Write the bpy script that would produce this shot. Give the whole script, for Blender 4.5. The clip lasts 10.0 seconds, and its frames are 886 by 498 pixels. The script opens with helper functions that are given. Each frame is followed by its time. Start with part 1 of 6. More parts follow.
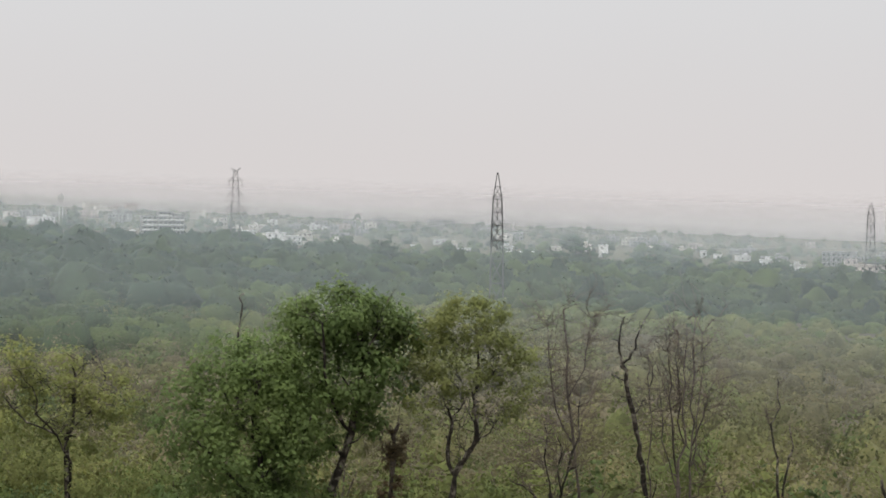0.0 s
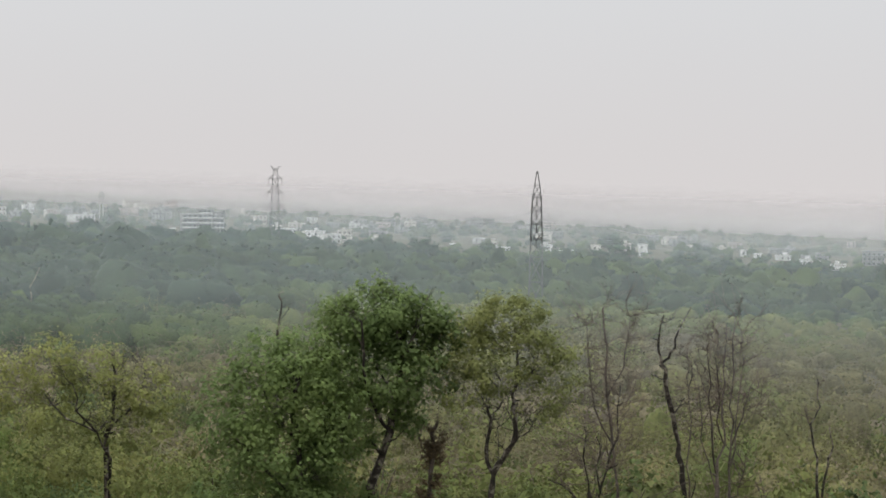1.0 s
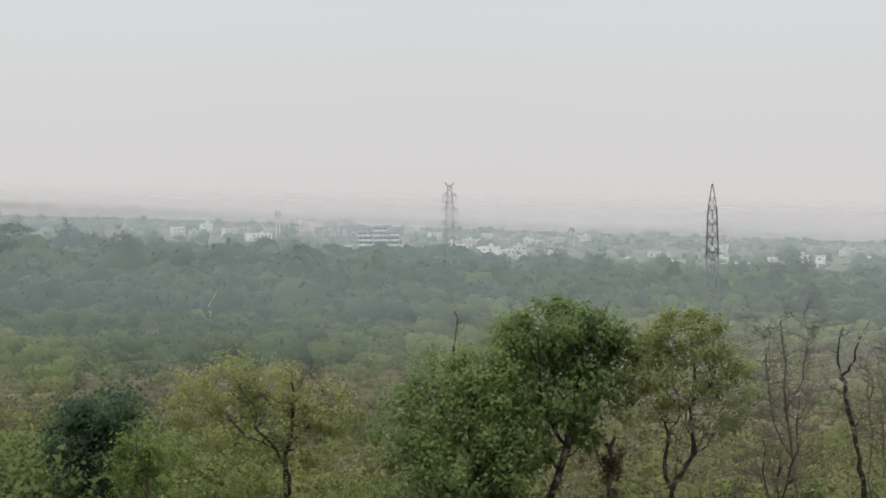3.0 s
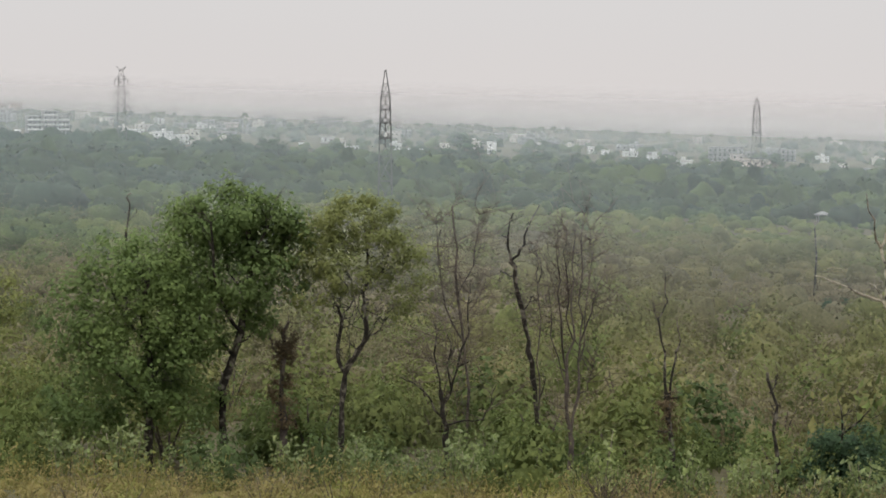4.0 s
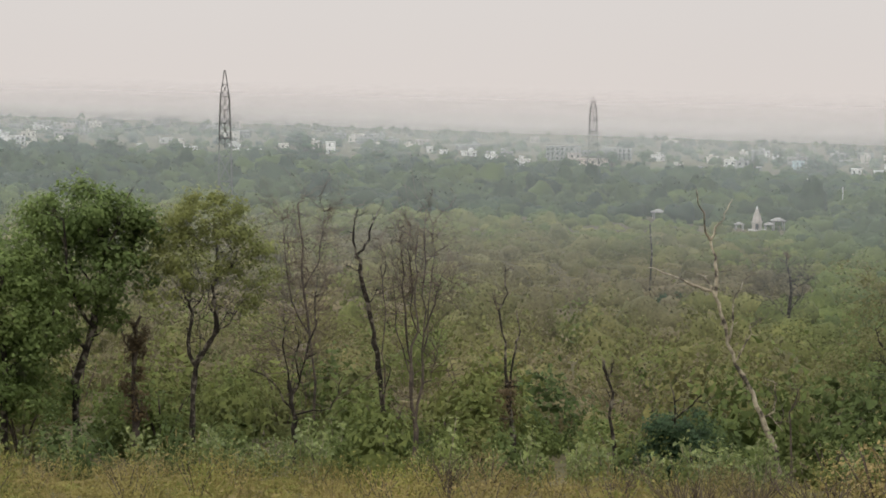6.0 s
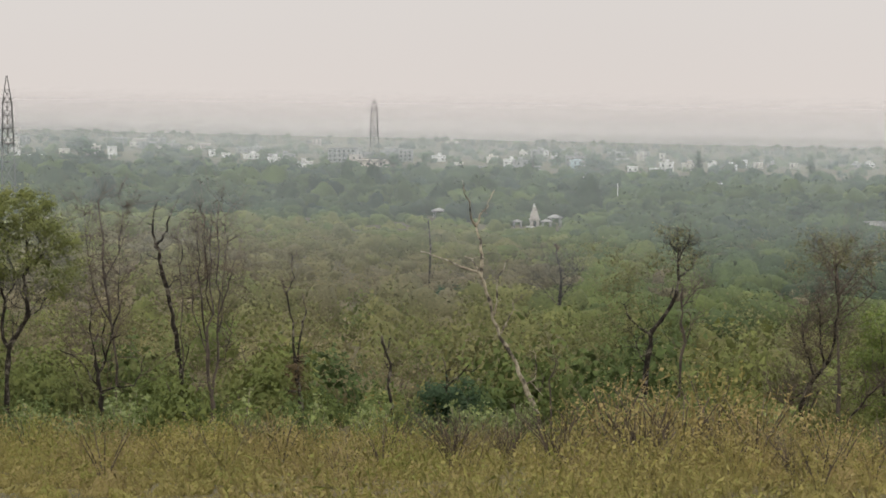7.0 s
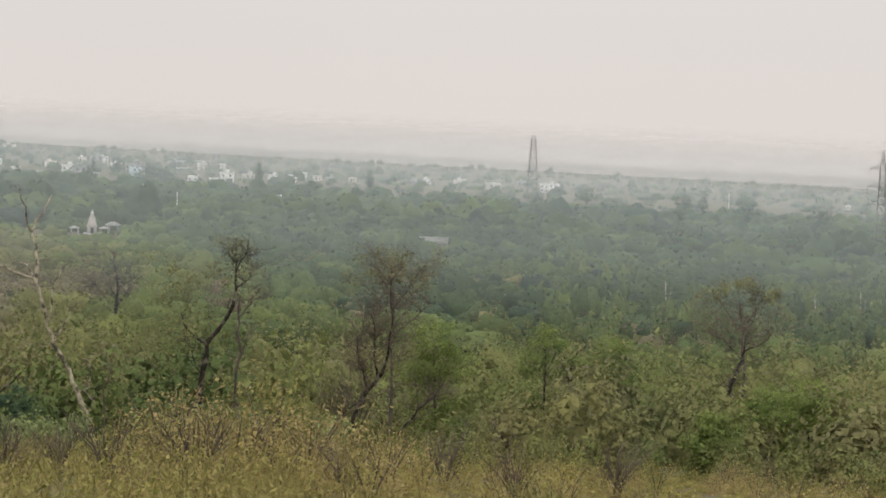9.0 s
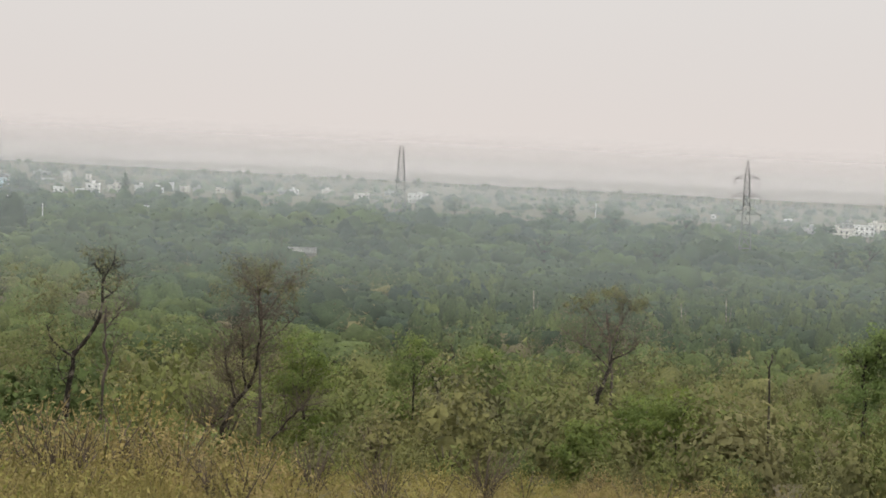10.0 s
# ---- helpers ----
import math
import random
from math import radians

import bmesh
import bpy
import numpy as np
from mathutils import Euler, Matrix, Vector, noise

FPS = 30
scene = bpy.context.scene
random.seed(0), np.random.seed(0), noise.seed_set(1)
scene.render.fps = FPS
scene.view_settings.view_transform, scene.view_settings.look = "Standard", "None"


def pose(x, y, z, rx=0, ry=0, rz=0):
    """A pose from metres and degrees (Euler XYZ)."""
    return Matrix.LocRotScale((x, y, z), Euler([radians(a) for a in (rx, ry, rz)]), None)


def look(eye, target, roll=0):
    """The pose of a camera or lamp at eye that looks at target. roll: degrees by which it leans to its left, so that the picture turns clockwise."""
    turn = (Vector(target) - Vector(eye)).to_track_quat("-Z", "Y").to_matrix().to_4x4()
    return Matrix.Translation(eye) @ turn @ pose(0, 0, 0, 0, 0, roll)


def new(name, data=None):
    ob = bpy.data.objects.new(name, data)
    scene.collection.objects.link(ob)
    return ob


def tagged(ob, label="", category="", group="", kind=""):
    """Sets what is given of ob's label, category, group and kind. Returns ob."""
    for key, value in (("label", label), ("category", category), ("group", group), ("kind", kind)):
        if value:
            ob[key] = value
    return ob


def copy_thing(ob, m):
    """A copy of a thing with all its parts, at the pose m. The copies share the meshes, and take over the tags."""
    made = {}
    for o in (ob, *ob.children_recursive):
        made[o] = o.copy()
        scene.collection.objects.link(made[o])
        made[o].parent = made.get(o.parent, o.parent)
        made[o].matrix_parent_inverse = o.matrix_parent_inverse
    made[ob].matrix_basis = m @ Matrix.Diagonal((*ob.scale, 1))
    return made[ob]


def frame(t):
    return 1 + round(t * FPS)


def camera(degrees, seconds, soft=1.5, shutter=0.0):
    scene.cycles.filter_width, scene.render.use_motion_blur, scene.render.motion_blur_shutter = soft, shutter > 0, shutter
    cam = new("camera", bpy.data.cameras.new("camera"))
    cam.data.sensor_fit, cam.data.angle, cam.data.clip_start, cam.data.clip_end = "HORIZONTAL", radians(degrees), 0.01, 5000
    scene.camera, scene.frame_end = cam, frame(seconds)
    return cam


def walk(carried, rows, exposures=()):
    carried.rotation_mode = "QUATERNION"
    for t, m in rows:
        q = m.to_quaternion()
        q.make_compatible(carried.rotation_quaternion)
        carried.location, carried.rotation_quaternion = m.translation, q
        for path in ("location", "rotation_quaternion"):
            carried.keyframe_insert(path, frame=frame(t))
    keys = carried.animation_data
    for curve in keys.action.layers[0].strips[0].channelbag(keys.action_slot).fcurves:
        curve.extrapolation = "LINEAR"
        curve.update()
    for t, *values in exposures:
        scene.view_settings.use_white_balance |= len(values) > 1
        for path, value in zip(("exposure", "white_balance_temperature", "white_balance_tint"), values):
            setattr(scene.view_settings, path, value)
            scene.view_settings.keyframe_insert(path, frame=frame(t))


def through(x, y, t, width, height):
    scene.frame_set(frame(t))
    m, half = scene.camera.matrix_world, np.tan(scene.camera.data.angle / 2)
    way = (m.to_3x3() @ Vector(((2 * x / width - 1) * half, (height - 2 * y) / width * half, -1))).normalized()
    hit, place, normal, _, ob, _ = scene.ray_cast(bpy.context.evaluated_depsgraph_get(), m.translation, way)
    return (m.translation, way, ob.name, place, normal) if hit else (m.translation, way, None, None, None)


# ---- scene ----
# ---------------------------------------------------------------- camera
EYE = 36.0          # metres of the first eye above the plain
AXIS = radians(9.167)   # the compass line along which the camera draws back
cam = camera(21.97, 10.0, soft=1.7)
# seconds, metres drawn back, yaw to the right, pitch, roll
ROWS = [
    (0.0, 0, 0.0, -1.364, 0.602),
    (0.5, 0, -0.675, -0.602, 0.617),
    (1.0, 0, -0.986, -1.413, 0.727),
    (1.5, 0, -1.453, -1.057, 0.749),
    (2.0, 0, -6.017, -0.51, -0.021),
    (2.2, 0, -7.566, -0.403, 0.243),
    (2.45, 0, -8.6, -0.45, 0.25),
    (2.9, 0, -6.3, -0.9, 0.0),
    (3.3, 0, -2.382, -1.691, -0.178),
    (3.5, 0, -0.502, -2.382, -0.012),
    (4.0, 0, 2.814, -3.912, 0.276),
    (4.5, 0, 5.498, -3.915, 0.141),
    (5.0, 0, 5.929, -4.336, 0.022),
    (5.2, 0, 6.654, -4.251, -0.002),
    (5.7, 0.9, 6.804, -4.101, 0.05),
    (6.0, 3.2, 6.854, -3.901, 0.15),
    (6.3, 7.0, 7.27, -3.52, 0.209),
    (6.5, 12.0, 8.219, -3.458, -0.203),
    (6.7, 13.63, 9.605, -3.616, -0.288),
    (7.0, 13.63, 12.295, -3.854, -0.415),
    (7.5, 13.63, 15.883, -4.316, 0.259),
    (8.0, 13.63, 19.275, -4.569, 0.671),
    (8.5, 13.63, 21.835, -4.184, 1.138),
    (9.0, 13.63, 23.367, -3.476, 1.685),
    (9.5, 13.63, 24.74, -3.46, 1.84),
    (10.0, 13.63, 26.668, -3.124, 1.688),
]


def stand(back, yaw, pitch, roll):
    eye = Vector((-back * math.sin(AXIS), -back * math.cos(AXIS), EYE))
    a, e = radians(yaw), radians(pitch)
    way = Vector((math.sin(a) * math.cos(e), math.cos(a) * math.cos(e), math.sin(e)))
    return look(eye, eye + way * 100, roll)


EXPOSURES = [(0.0, 0.02, 6350, 8), (1.5, 0.02, 6250, 7), (2.2, 0.0, 6250, 7), (3.5, 0.02, 6250, 5), (4.5, 0.04, 6520, 9), (6.5, 0.03, 6640, 8), (7.0, 0.04, 6660, 8), (7.5, 0.03, 6670, 8), (8.0, 0.29, 6700, 8), (8.5, 0.19, 6670, 8), (9.0, 0.1, 6630, 8), (10.0, 0.1, 6620, 8)]
walk(cam, [(t, stand(*row)) for t, *row in ROWS], EXPOSURES)

# ---------------------------------------------------------------- sky and sun
SUN_UP, SUN_ROUND = radians(64), radians(215)
world = bpy.data.worlds.new("overcast_sky")
scene.world = world
world.use_nodes = True
wt = world.node_tree
wt.nodes.clear()


def wnode(kind, **values):
    n = wt.nodes.new(kind)
    for key, value in values.items():
        n.inputs[key].default_value = value
    return n


sky = wt.nodes.new("ShaderNodeTexSky")
sky.sky_type, sky.sun_disc = "NISHITA", False
sky.sun_elevation, sky.sun_rotation = SUN_UP, SUN_ROUND
sky.dust_density, sky.air_density = 8.0, 1.0
back_blue = wnode("ShaderNodeBackground", Strength=0.012)
wt.links.new(sky.outputs[0], back_blue.inputs[0])
# cloud cover: pale at the horizon, three times as bright overhead
coord = wt.nodes.new("ShaderNodeTexCoord")
split = wt.nodes.new("ShaderNodeSeparateXYZ")
wt.links.new(coord.outputs["Generated"], split.inputs[0])
up = wt.nodes.new("ShaderNodeMath")
up.operation, up.use_clamp = "MAXIMUM", True
up.inputs[1].default_value = 0.0
wt.links.new(split.outputs["Z"], up.inputs[0])
square = wt.nodes.new("ShaderNodeMath")
square.operation = "POWER"
square.inputs[1].default_value = 1.9
wt.links.new(up.outputs[0], square.inputs[0])
gain = wt.nodes.new("ShaderNodeMath")
gain.operation = "MULTIPLY_ADD"
gain.inputs[1].default_value, gain.inputs[2].default_value = 2.8, 1.0
wt.links.new(square.outputs[0], gain.inputs[0])
tone = wt.nodes.new("ShaderNodeValToRGB")
tone.color_ramp.elements[0].color = (0.70, 0.645, 0.63, 1)
tone.color_ramp.elements[1].color = (0.66, 0.66, 0.67, 1)
tone.color_ramp.elements[1].position = 0.14
wt.links.new(up.outputs[0], tone.inputs[0])
wisp = wt.nodes.new("ShaderNodeTexNoise")
wisp.inputs["Scale"].default_value, wisp.inputs["Detail"].default_value = 3.0, 3.0
wt.links.new(coord.outputs["Generated"], wisp.inputs["Vector"])
wisp_gain = wt.nodes.new("ShaderNodeMath")
wisp_gain.operation = "MULTIPLY_ADD"
wisp_gain.inputs[1].default_value, wisp_gain.inputs[2].default_value = 0.06, 0.96
wt.links.new(wisp.outputs["Fac"], wisp_gain.inputs[0])
both = wt.nodes.new("ShaderNodeMath")
both.operation = "MULTIPLY"
wt.links.new(gain.outputs[0], both.inputs[0])
wt.links.new(wisp_gain.outputs[0], both.inputs[1])
back_cloud = wt.nodes.new("ShaderNodeBackground")
wt.links.new(tone.outputs[0], back_cloud.inputs[0])
wt.links.new(both.outputs[0], back_cloud.inputs[1])
add = wt.nodes.new("ShaderNodeAddShader")
wt.links.new(back_blue.outputs[0], add.inputs[0])
wt.links.new(back_cloud.outputs[0], add.inputs[1])
wout = wt.nodes.new("ShaderNodeOutputWorld")
wt.links.new(add.outputs[0], wout.inputs[0])

lamp = bpy.data.lights.new("sun", "SUN")
lamp.energy, lamp.angle, lamp.color = 1.6, radians(14), (1.0, 0.96, 0.9)
sun = new("sun", lamp)
sun.matrix_world = look((0, 0, 300), (math.sin(SUN_ROUND) * -100, math.cos(SUN_ROUND) * -100, 300 - 100 * math.tan(SUN_UP)))

# ---------------------------------------------------------------- materials


def material(name):
    m = bpy.data.materials.new(name)
    m.use_nodes = True
    t = m.node_tree
    t.nodes.clear()
    out = t.nodes.new("ShaderNodeOutputMaterial")
    return m, t, out


def ramp_node(t, stops):
    r = t.nodes.new("ShaderNodeValToRGB")
    els = r.color_ramp.elements
    while len(els) < len(stops):
        els.new(0.5)
    for e, (p, c) in zip(els, stops):
        e.position, e.color = p, (*c, 1)
    return r


def noise_node(t, scale, detail=3.0):
    """Noise in world metres."""
    g = t.nodes.new("ShaderNodeNewGeometry")
    n = t.nodes.new("ShaderNodeTexNoise")
    n.inputs["Scale"].default_value, n.inputs["Detail"].default_value = scale, detail
    t.links.new(g.outputs["Position"], n.inputs["Vector"])
    return n


def mixed(t, kind, a, b, fac):
    m = t.nodes.new("ShaderNodeMix")
    m.data_type, m.blend_type = "RGBA", kind
    for socket, value in ((m.inputs[6], a), (m.inputs[7], b), (m.inputs[0], fac)):
        if isinstance(value, (int, float)):
            socket.default_value = value
        elif isinstance(value, tuple):
            socket.default_value = (*value, 1)
        else:
            t.links.new(value, socket)
    return m.outputs[2]


def leaf_material(name, stops, patch=0.25, shine=0.2, tinted=False, through=0.5, spread=1.0):
    """Foliage: colour by plant and by leaf, let through half of the light."""
    m, t, out = material(name)
    ramp = ramp_node(t, stops)
    if tinted:
        tint = t.nodes.new("ShaderNodeAttribute")
        tint.attribute_name = "tint"
        t.links.new(tint.outputs["Fac"], ramp.inputs[0])
    else:
        n = noise_node(t, patch)
        t.links.new(n.outputs["Fac"], ramp.inputs[0])
    g = t.nodes.new("ShaderNodeNewGeometry")
    each = ramp_node(t, [(0.0, (1 - 0.26 * spread, 1 - 0.25 * spread, 1 - 0.26 * spread)), (0.6, (1.0, 1.0, 1.0)), (0.8, (1 + 0.12 * spread, 1 + 0.12 * spread, 1 + 0.1 * spread)), (1.0, (1 + 0.5 * spread, 1 + 0.5 * spread, 1 + 0.48 * spread))])
    t.links.new(g.outputs["Random Per Island"], each.inputs[0])
    colour = mixed(t, "MULTIPLY", ramp.outputs[0], each.outputs[0], 1.0)
    big = noise_node(t, 0.07, 2.0)
    wide = ramp_node(t, [(0.3, (0.8, 0.82, 0.85)), (0.7, (1.2, 1.15, 1.05))])
    t.links.new(big.outputs["Fac"], wide.inputs[0])
    colour = mixed(t, "MULTIPLY", colour, wide.outputs[0], 1.0)
    small = noise_node(t, 3.4, 4.0)
    leafage = ramp_node(t, [(0.32, (0.78, 0.79, 0.78)), (0.5, (1.0, 1.0, 1.0)), (0.68, (1.2, 1.2, 1.15))])
    t.links.new(small.outputs["Fac"], leafage.inputs[0])
    colour = mixed(t, "MULTIPLY", colour, leafage.outputs[0], 1.0)
    body = t.nodes.new("ShaderNodeBsdfPrincipled")
    body.inputs["Roughness"].default_value = 0.65
    body.inputs["Specular IOR Level"].default_value = shine
    t.links.new(colour, body.inputs["Base Color"])
    relief = t.nodes.new("ShaderNodeBump")
    relief.inputs["Strength"].default_value, relief.inputs["Distance"].default_value = 0.7, 0.12
    t.links.new(small.outputs["Fac"], relief.inputs["Height"])
    t.links.new(relief.outputs[0], body.inputs["Normal"])
    thin = t.nodes.new("ShaderNodeBsdfTranslucent")
    t.links.new(colour, thin.inputs["Color"])
    mix = t.nodes.new("ShaderNodeMixShader")
    mix.inputs[0].default_value = through
    t.links.new(body.outputs[0], mix.inputs[1])
    t.links.new(thin.outputs[0], mix.inputs[2])
    t.links.new(mix.outputs[0], out.inputs[0])
    return m


def rough_material(name, stops, scale, roughness=0.85, metal=0.0, bump=0.0, fine=None):
    m, t, out = material(name)
    n = noise_node(t, scale, 5.0)
    ramp = ramp_node(t, stops)
    t.links.new(n.outputs["Fac"], ramp.inputs[0])
    colour = ramp.outputs[0]
    f = noise_node(t, fine or scale * 9, 3.0)
    grain = ramp_node(t, [(0.35, (0.75, 0.75, 0.75)), (0.65, (1.15, 1.15, 1.15))])
    t.links.new(f.outputs["Fac"], grain.inputs[0])
    colour = mixed(t, "MULTIPLY", colour, grain.outputs[0], 1.0)
    body = t.nodes.new("ShaderNodeBsdfPrincipled")
    body.inputs["Roughness"].default_value, body.inputs["Metallic"].default_value = roughness, metal
    body.inputs["Specular IOR Level"].default_value = 0.5 if roughness < 0.8 else 0.15
    t.links.new(colour, body.inputs["Base Color"])
    if bump:
        b = t.nodes.new("ShaderNodeBump")
        b.inputs["Strength"].default_value, b.inputs["Distance"].default_value = bump, 0.05
        t.links.new(f.outputs["Fac"], b.inputs["Height"])
        t.links.new(b.outputs[0], body.inputs["Normal"])
    t.links.new(body.outputs[0], out.inputs[0])
    return m


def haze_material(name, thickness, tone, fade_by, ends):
    """A sheet standing in for haze: lets most light by, scatters the rest. Thins out with height above the lie of the
    land, or towards the lookout.
    """
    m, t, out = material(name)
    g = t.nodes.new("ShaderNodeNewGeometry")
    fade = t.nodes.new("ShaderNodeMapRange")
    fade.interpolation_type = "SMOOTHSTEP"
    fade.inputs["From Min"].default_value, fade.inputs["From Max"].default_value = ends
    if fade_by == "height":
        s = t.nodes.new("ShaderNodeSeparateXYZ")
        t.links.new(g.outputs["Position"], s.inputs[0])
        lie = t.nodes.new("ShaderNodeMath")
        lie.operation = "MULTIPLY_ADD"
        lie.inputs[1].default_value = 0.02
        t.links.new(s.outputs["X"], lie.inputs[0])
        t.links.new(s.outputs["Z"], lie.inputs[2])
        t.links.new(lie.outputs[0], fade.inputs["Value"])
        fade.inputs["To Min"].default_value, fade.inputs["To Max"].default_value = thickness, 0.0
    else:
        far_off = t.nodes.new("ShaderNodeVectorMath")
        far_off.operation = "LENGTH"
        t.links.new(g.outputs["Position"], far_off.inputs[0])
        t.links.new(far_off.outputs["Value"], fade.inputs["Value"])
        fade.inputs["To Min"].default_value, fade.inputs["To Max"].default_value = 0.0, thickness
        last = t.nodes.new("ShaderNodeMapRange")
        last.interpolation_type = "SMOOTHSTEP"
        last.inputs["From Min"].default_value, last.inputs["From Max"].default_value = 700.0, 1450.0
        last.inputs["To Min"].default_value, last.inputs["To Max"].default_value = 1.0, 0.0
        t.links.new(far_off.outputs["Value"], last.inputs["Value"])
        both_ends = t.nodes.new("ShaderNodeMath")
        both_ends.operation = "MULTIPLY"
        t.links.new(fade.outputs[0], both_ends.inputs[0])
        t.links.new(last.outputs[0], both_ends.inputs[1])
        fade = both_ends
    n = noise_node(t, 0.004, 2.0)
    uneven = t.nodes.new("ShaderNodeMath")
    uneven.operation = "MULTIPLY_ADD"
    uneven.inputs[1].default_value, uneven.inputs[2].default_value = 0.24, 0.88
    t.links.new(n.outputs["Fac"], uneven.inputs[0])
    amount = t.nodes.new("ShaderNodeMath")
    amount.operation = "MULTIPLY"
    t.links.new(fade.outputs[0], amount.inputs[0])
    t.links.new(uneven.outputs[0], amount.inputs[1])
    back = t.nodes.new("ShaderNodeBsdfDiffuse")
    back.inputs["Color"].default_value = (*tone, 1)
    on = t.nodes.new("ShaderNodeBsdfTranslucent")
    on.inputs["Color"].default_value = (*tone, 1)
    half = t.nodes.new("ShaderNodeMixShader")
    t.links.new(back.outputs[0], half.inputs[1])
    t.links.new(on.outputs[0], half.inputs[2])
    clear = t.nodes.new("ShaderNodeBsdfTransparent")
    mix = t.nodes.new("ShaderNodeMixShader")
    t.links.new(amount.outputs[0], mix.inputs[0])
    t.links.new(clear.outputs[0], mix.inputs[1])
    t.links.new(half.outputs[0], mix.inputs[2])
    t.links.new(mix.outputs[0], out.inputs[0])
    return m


BRUSH = leaf_material("dry_brush_leaves", [
    (0.0, (0.245, 0.19, 0.104)), (0.2, (0.25, 0.199, 0.09)), (0.4, (0.224, 0.199, 0.068)), (0.6, (0.165, 0.185, 0.049))], tinted=True, spread=0.3, through=0.38, shine=0.06)
SCRUB = leaf_material("scrub_leaves", [
    (0.0, (0.158, 0.134, 0.1)), (0.2, (0.15, 0.135, 0.076)), (0.4, (0.138, 0.141, 0.055)),
    (0.6, (0.104, 0.131, 0.042)), (0.78, (0.06, 0.087, 0.036)), (0.9, (0.034, 0.054, 0.038))], tinted=True, spread=0.5, through=0.36, shine=0.06)
DARK_LEAF = leaf_material("dark_green_leaves", [(0.3, (0.125, 0.178, 0.058)), (0.7, (0.18, 0.235, 0.078))], 0.4, spread=0.3, through=0.55)
YELLOW_LEAF = leaf_material("yellow_green_leaves", [(0.3, (0.2, 0.22, 0.07)), (0.7, (0.26, 0.265, 0.09))], 0.4, spread=0.5)
OLIVE_LEAF = leaf_material("thin_olive_leaves", [(0.3, (0.125, 0.128, 0.062)), (0.7, (0.16, 0.158, 0.08))], 0.4, spread=0.5)
GREEN_LEAF = leaf_material("fresh_green_leaves", [(0.3, (0.11, 0.155, 0.04)), (0.7, (0.165, 0.2, 0.055))], 0.4, spread=0.7)
DEEP_LEAF = leaf_material("deep_green_leaves", [(0.3, (0.034, 0.064, 0.036)), (0.7, (0.058, 0.095, 0.048))], 0.4)
BROWN_LEAF = leaf_material("withered_brown_leaves", [(0.3, (0.125, 0.105, 0.075)), (0.7, (0.175, 0.148, 0.1))], 0.4, 0.1, spread=0.5)
WEED_LEAF = leaf_material("pale_weed_leaves", [(0.3, (0.155, 0.195, 0.068)), (0.7, (0.24, 0.275, 0.115))], 2.0, 0.4)
# pale spots: lighter bark patches, and glints painted into the colour
BARK_DARK = rough_material("dark_bark", [(0.3, (0.014, 0.012, 0.01)), (0.54, (0.034, 0.028, 0.022)), (0.64, (0.16, 0.14, 0.11))], 3.2, 0.95, bump=0.5)
BARK_PALE = rough_material("pale_bark", [(0.4, (0.05, 0.042, 0.034)), (0.48, (0.21, 0.18, 0.13)), (0.65, (0.37, 0.325, 0.24))], 2.8, 0.85, bump=0.4)
BARK_GREY = rough_material("grey_brown_bark", [(0.3, (0.045, 0.036, 0.03)), (0.7, (0.115, 0.092, 0.075))], 1.5, 0.9, bump=0.4)
TWIG = rough_material("reddish_twigs", [(0.3, (0.062, 0.048, 0.037)), (0.7, (0.115, 0.09, 0.068))], 1.5, 0.9)
VINE = leaf_material("dry_vine", [(0.3, (0.1, 0.075, 0.045)), (0.7, (0.155, 0.115, 0.07))], 0.6, 0.1)
EARTH = rough_material("dry_earth_and_litter", [(0.3, (0.05, 0.045, 0.024)), (0.5, (0.082, 0.068, 0.038)), (0.7, (0.056, 0.06, 0.028))], 0.05, 0.95, fine=1.5)
STEEL = rough_material("weathered_galvanised_steel", [(0.3, (0.045, 0.045, 0.045)), (0.7, (0.1, 0.095, 0.09))], 0.6, 0.7, 0.2)
WIRE = rough_material("aluminium_cable", [(0.3, (0.12, 0.12, 0.12)), (0.7, (0.16, 0.16, 0.16))], 0.5, 0.5, 0.6)
INSULATOR = rough_material("brown_porcelain", [(0.3, (0.03, 0.022, 0.018)), (0.7, (0.06, 0.04, 0.03))], 2.0, 0.3)

# ---------------------------------------------------------------- ground
DROP_AT = [0, 15, 25, 40, 55, 70, 95, 130, 200, 300, 450, 600, 1000, 1500, 3000, 6000]
DROP = [4.0, 6.2, 7.6, 9.0, 10.6, 12.5, 16.0, 18.4, 21.5, 24.0, 27.0, 30.0, 33.0, 34.5, 36.3, 62.0]
TILT = 0.033        # the land falls away to the east


def ground_z(x, y):
    d = np.hypot(x, y)
    near = np.clip(d / 60, 0, 1)
    waves = 0.5 * np.sin(x / 17.0 + 1.3) * np.cos(y / 23.0) * near
    rise = 26 * np.exp(-((x + 1900) / 900) ** 2) * np.clip((d - 2500) / 2000, 0, 1)
    return EYE - np.interp(d, DROP_AT, DROP) - TILT * 2500 * np.tanh(x / 2500) + waves + rise


def spot(az, d):
    """A place on the ground, d metres off in the direction az (radians to the right of north)."""
    x, y = d * math.sin(az), d * math.cos(az)
    return Vector((x, y, float(ground_z(x, y))))


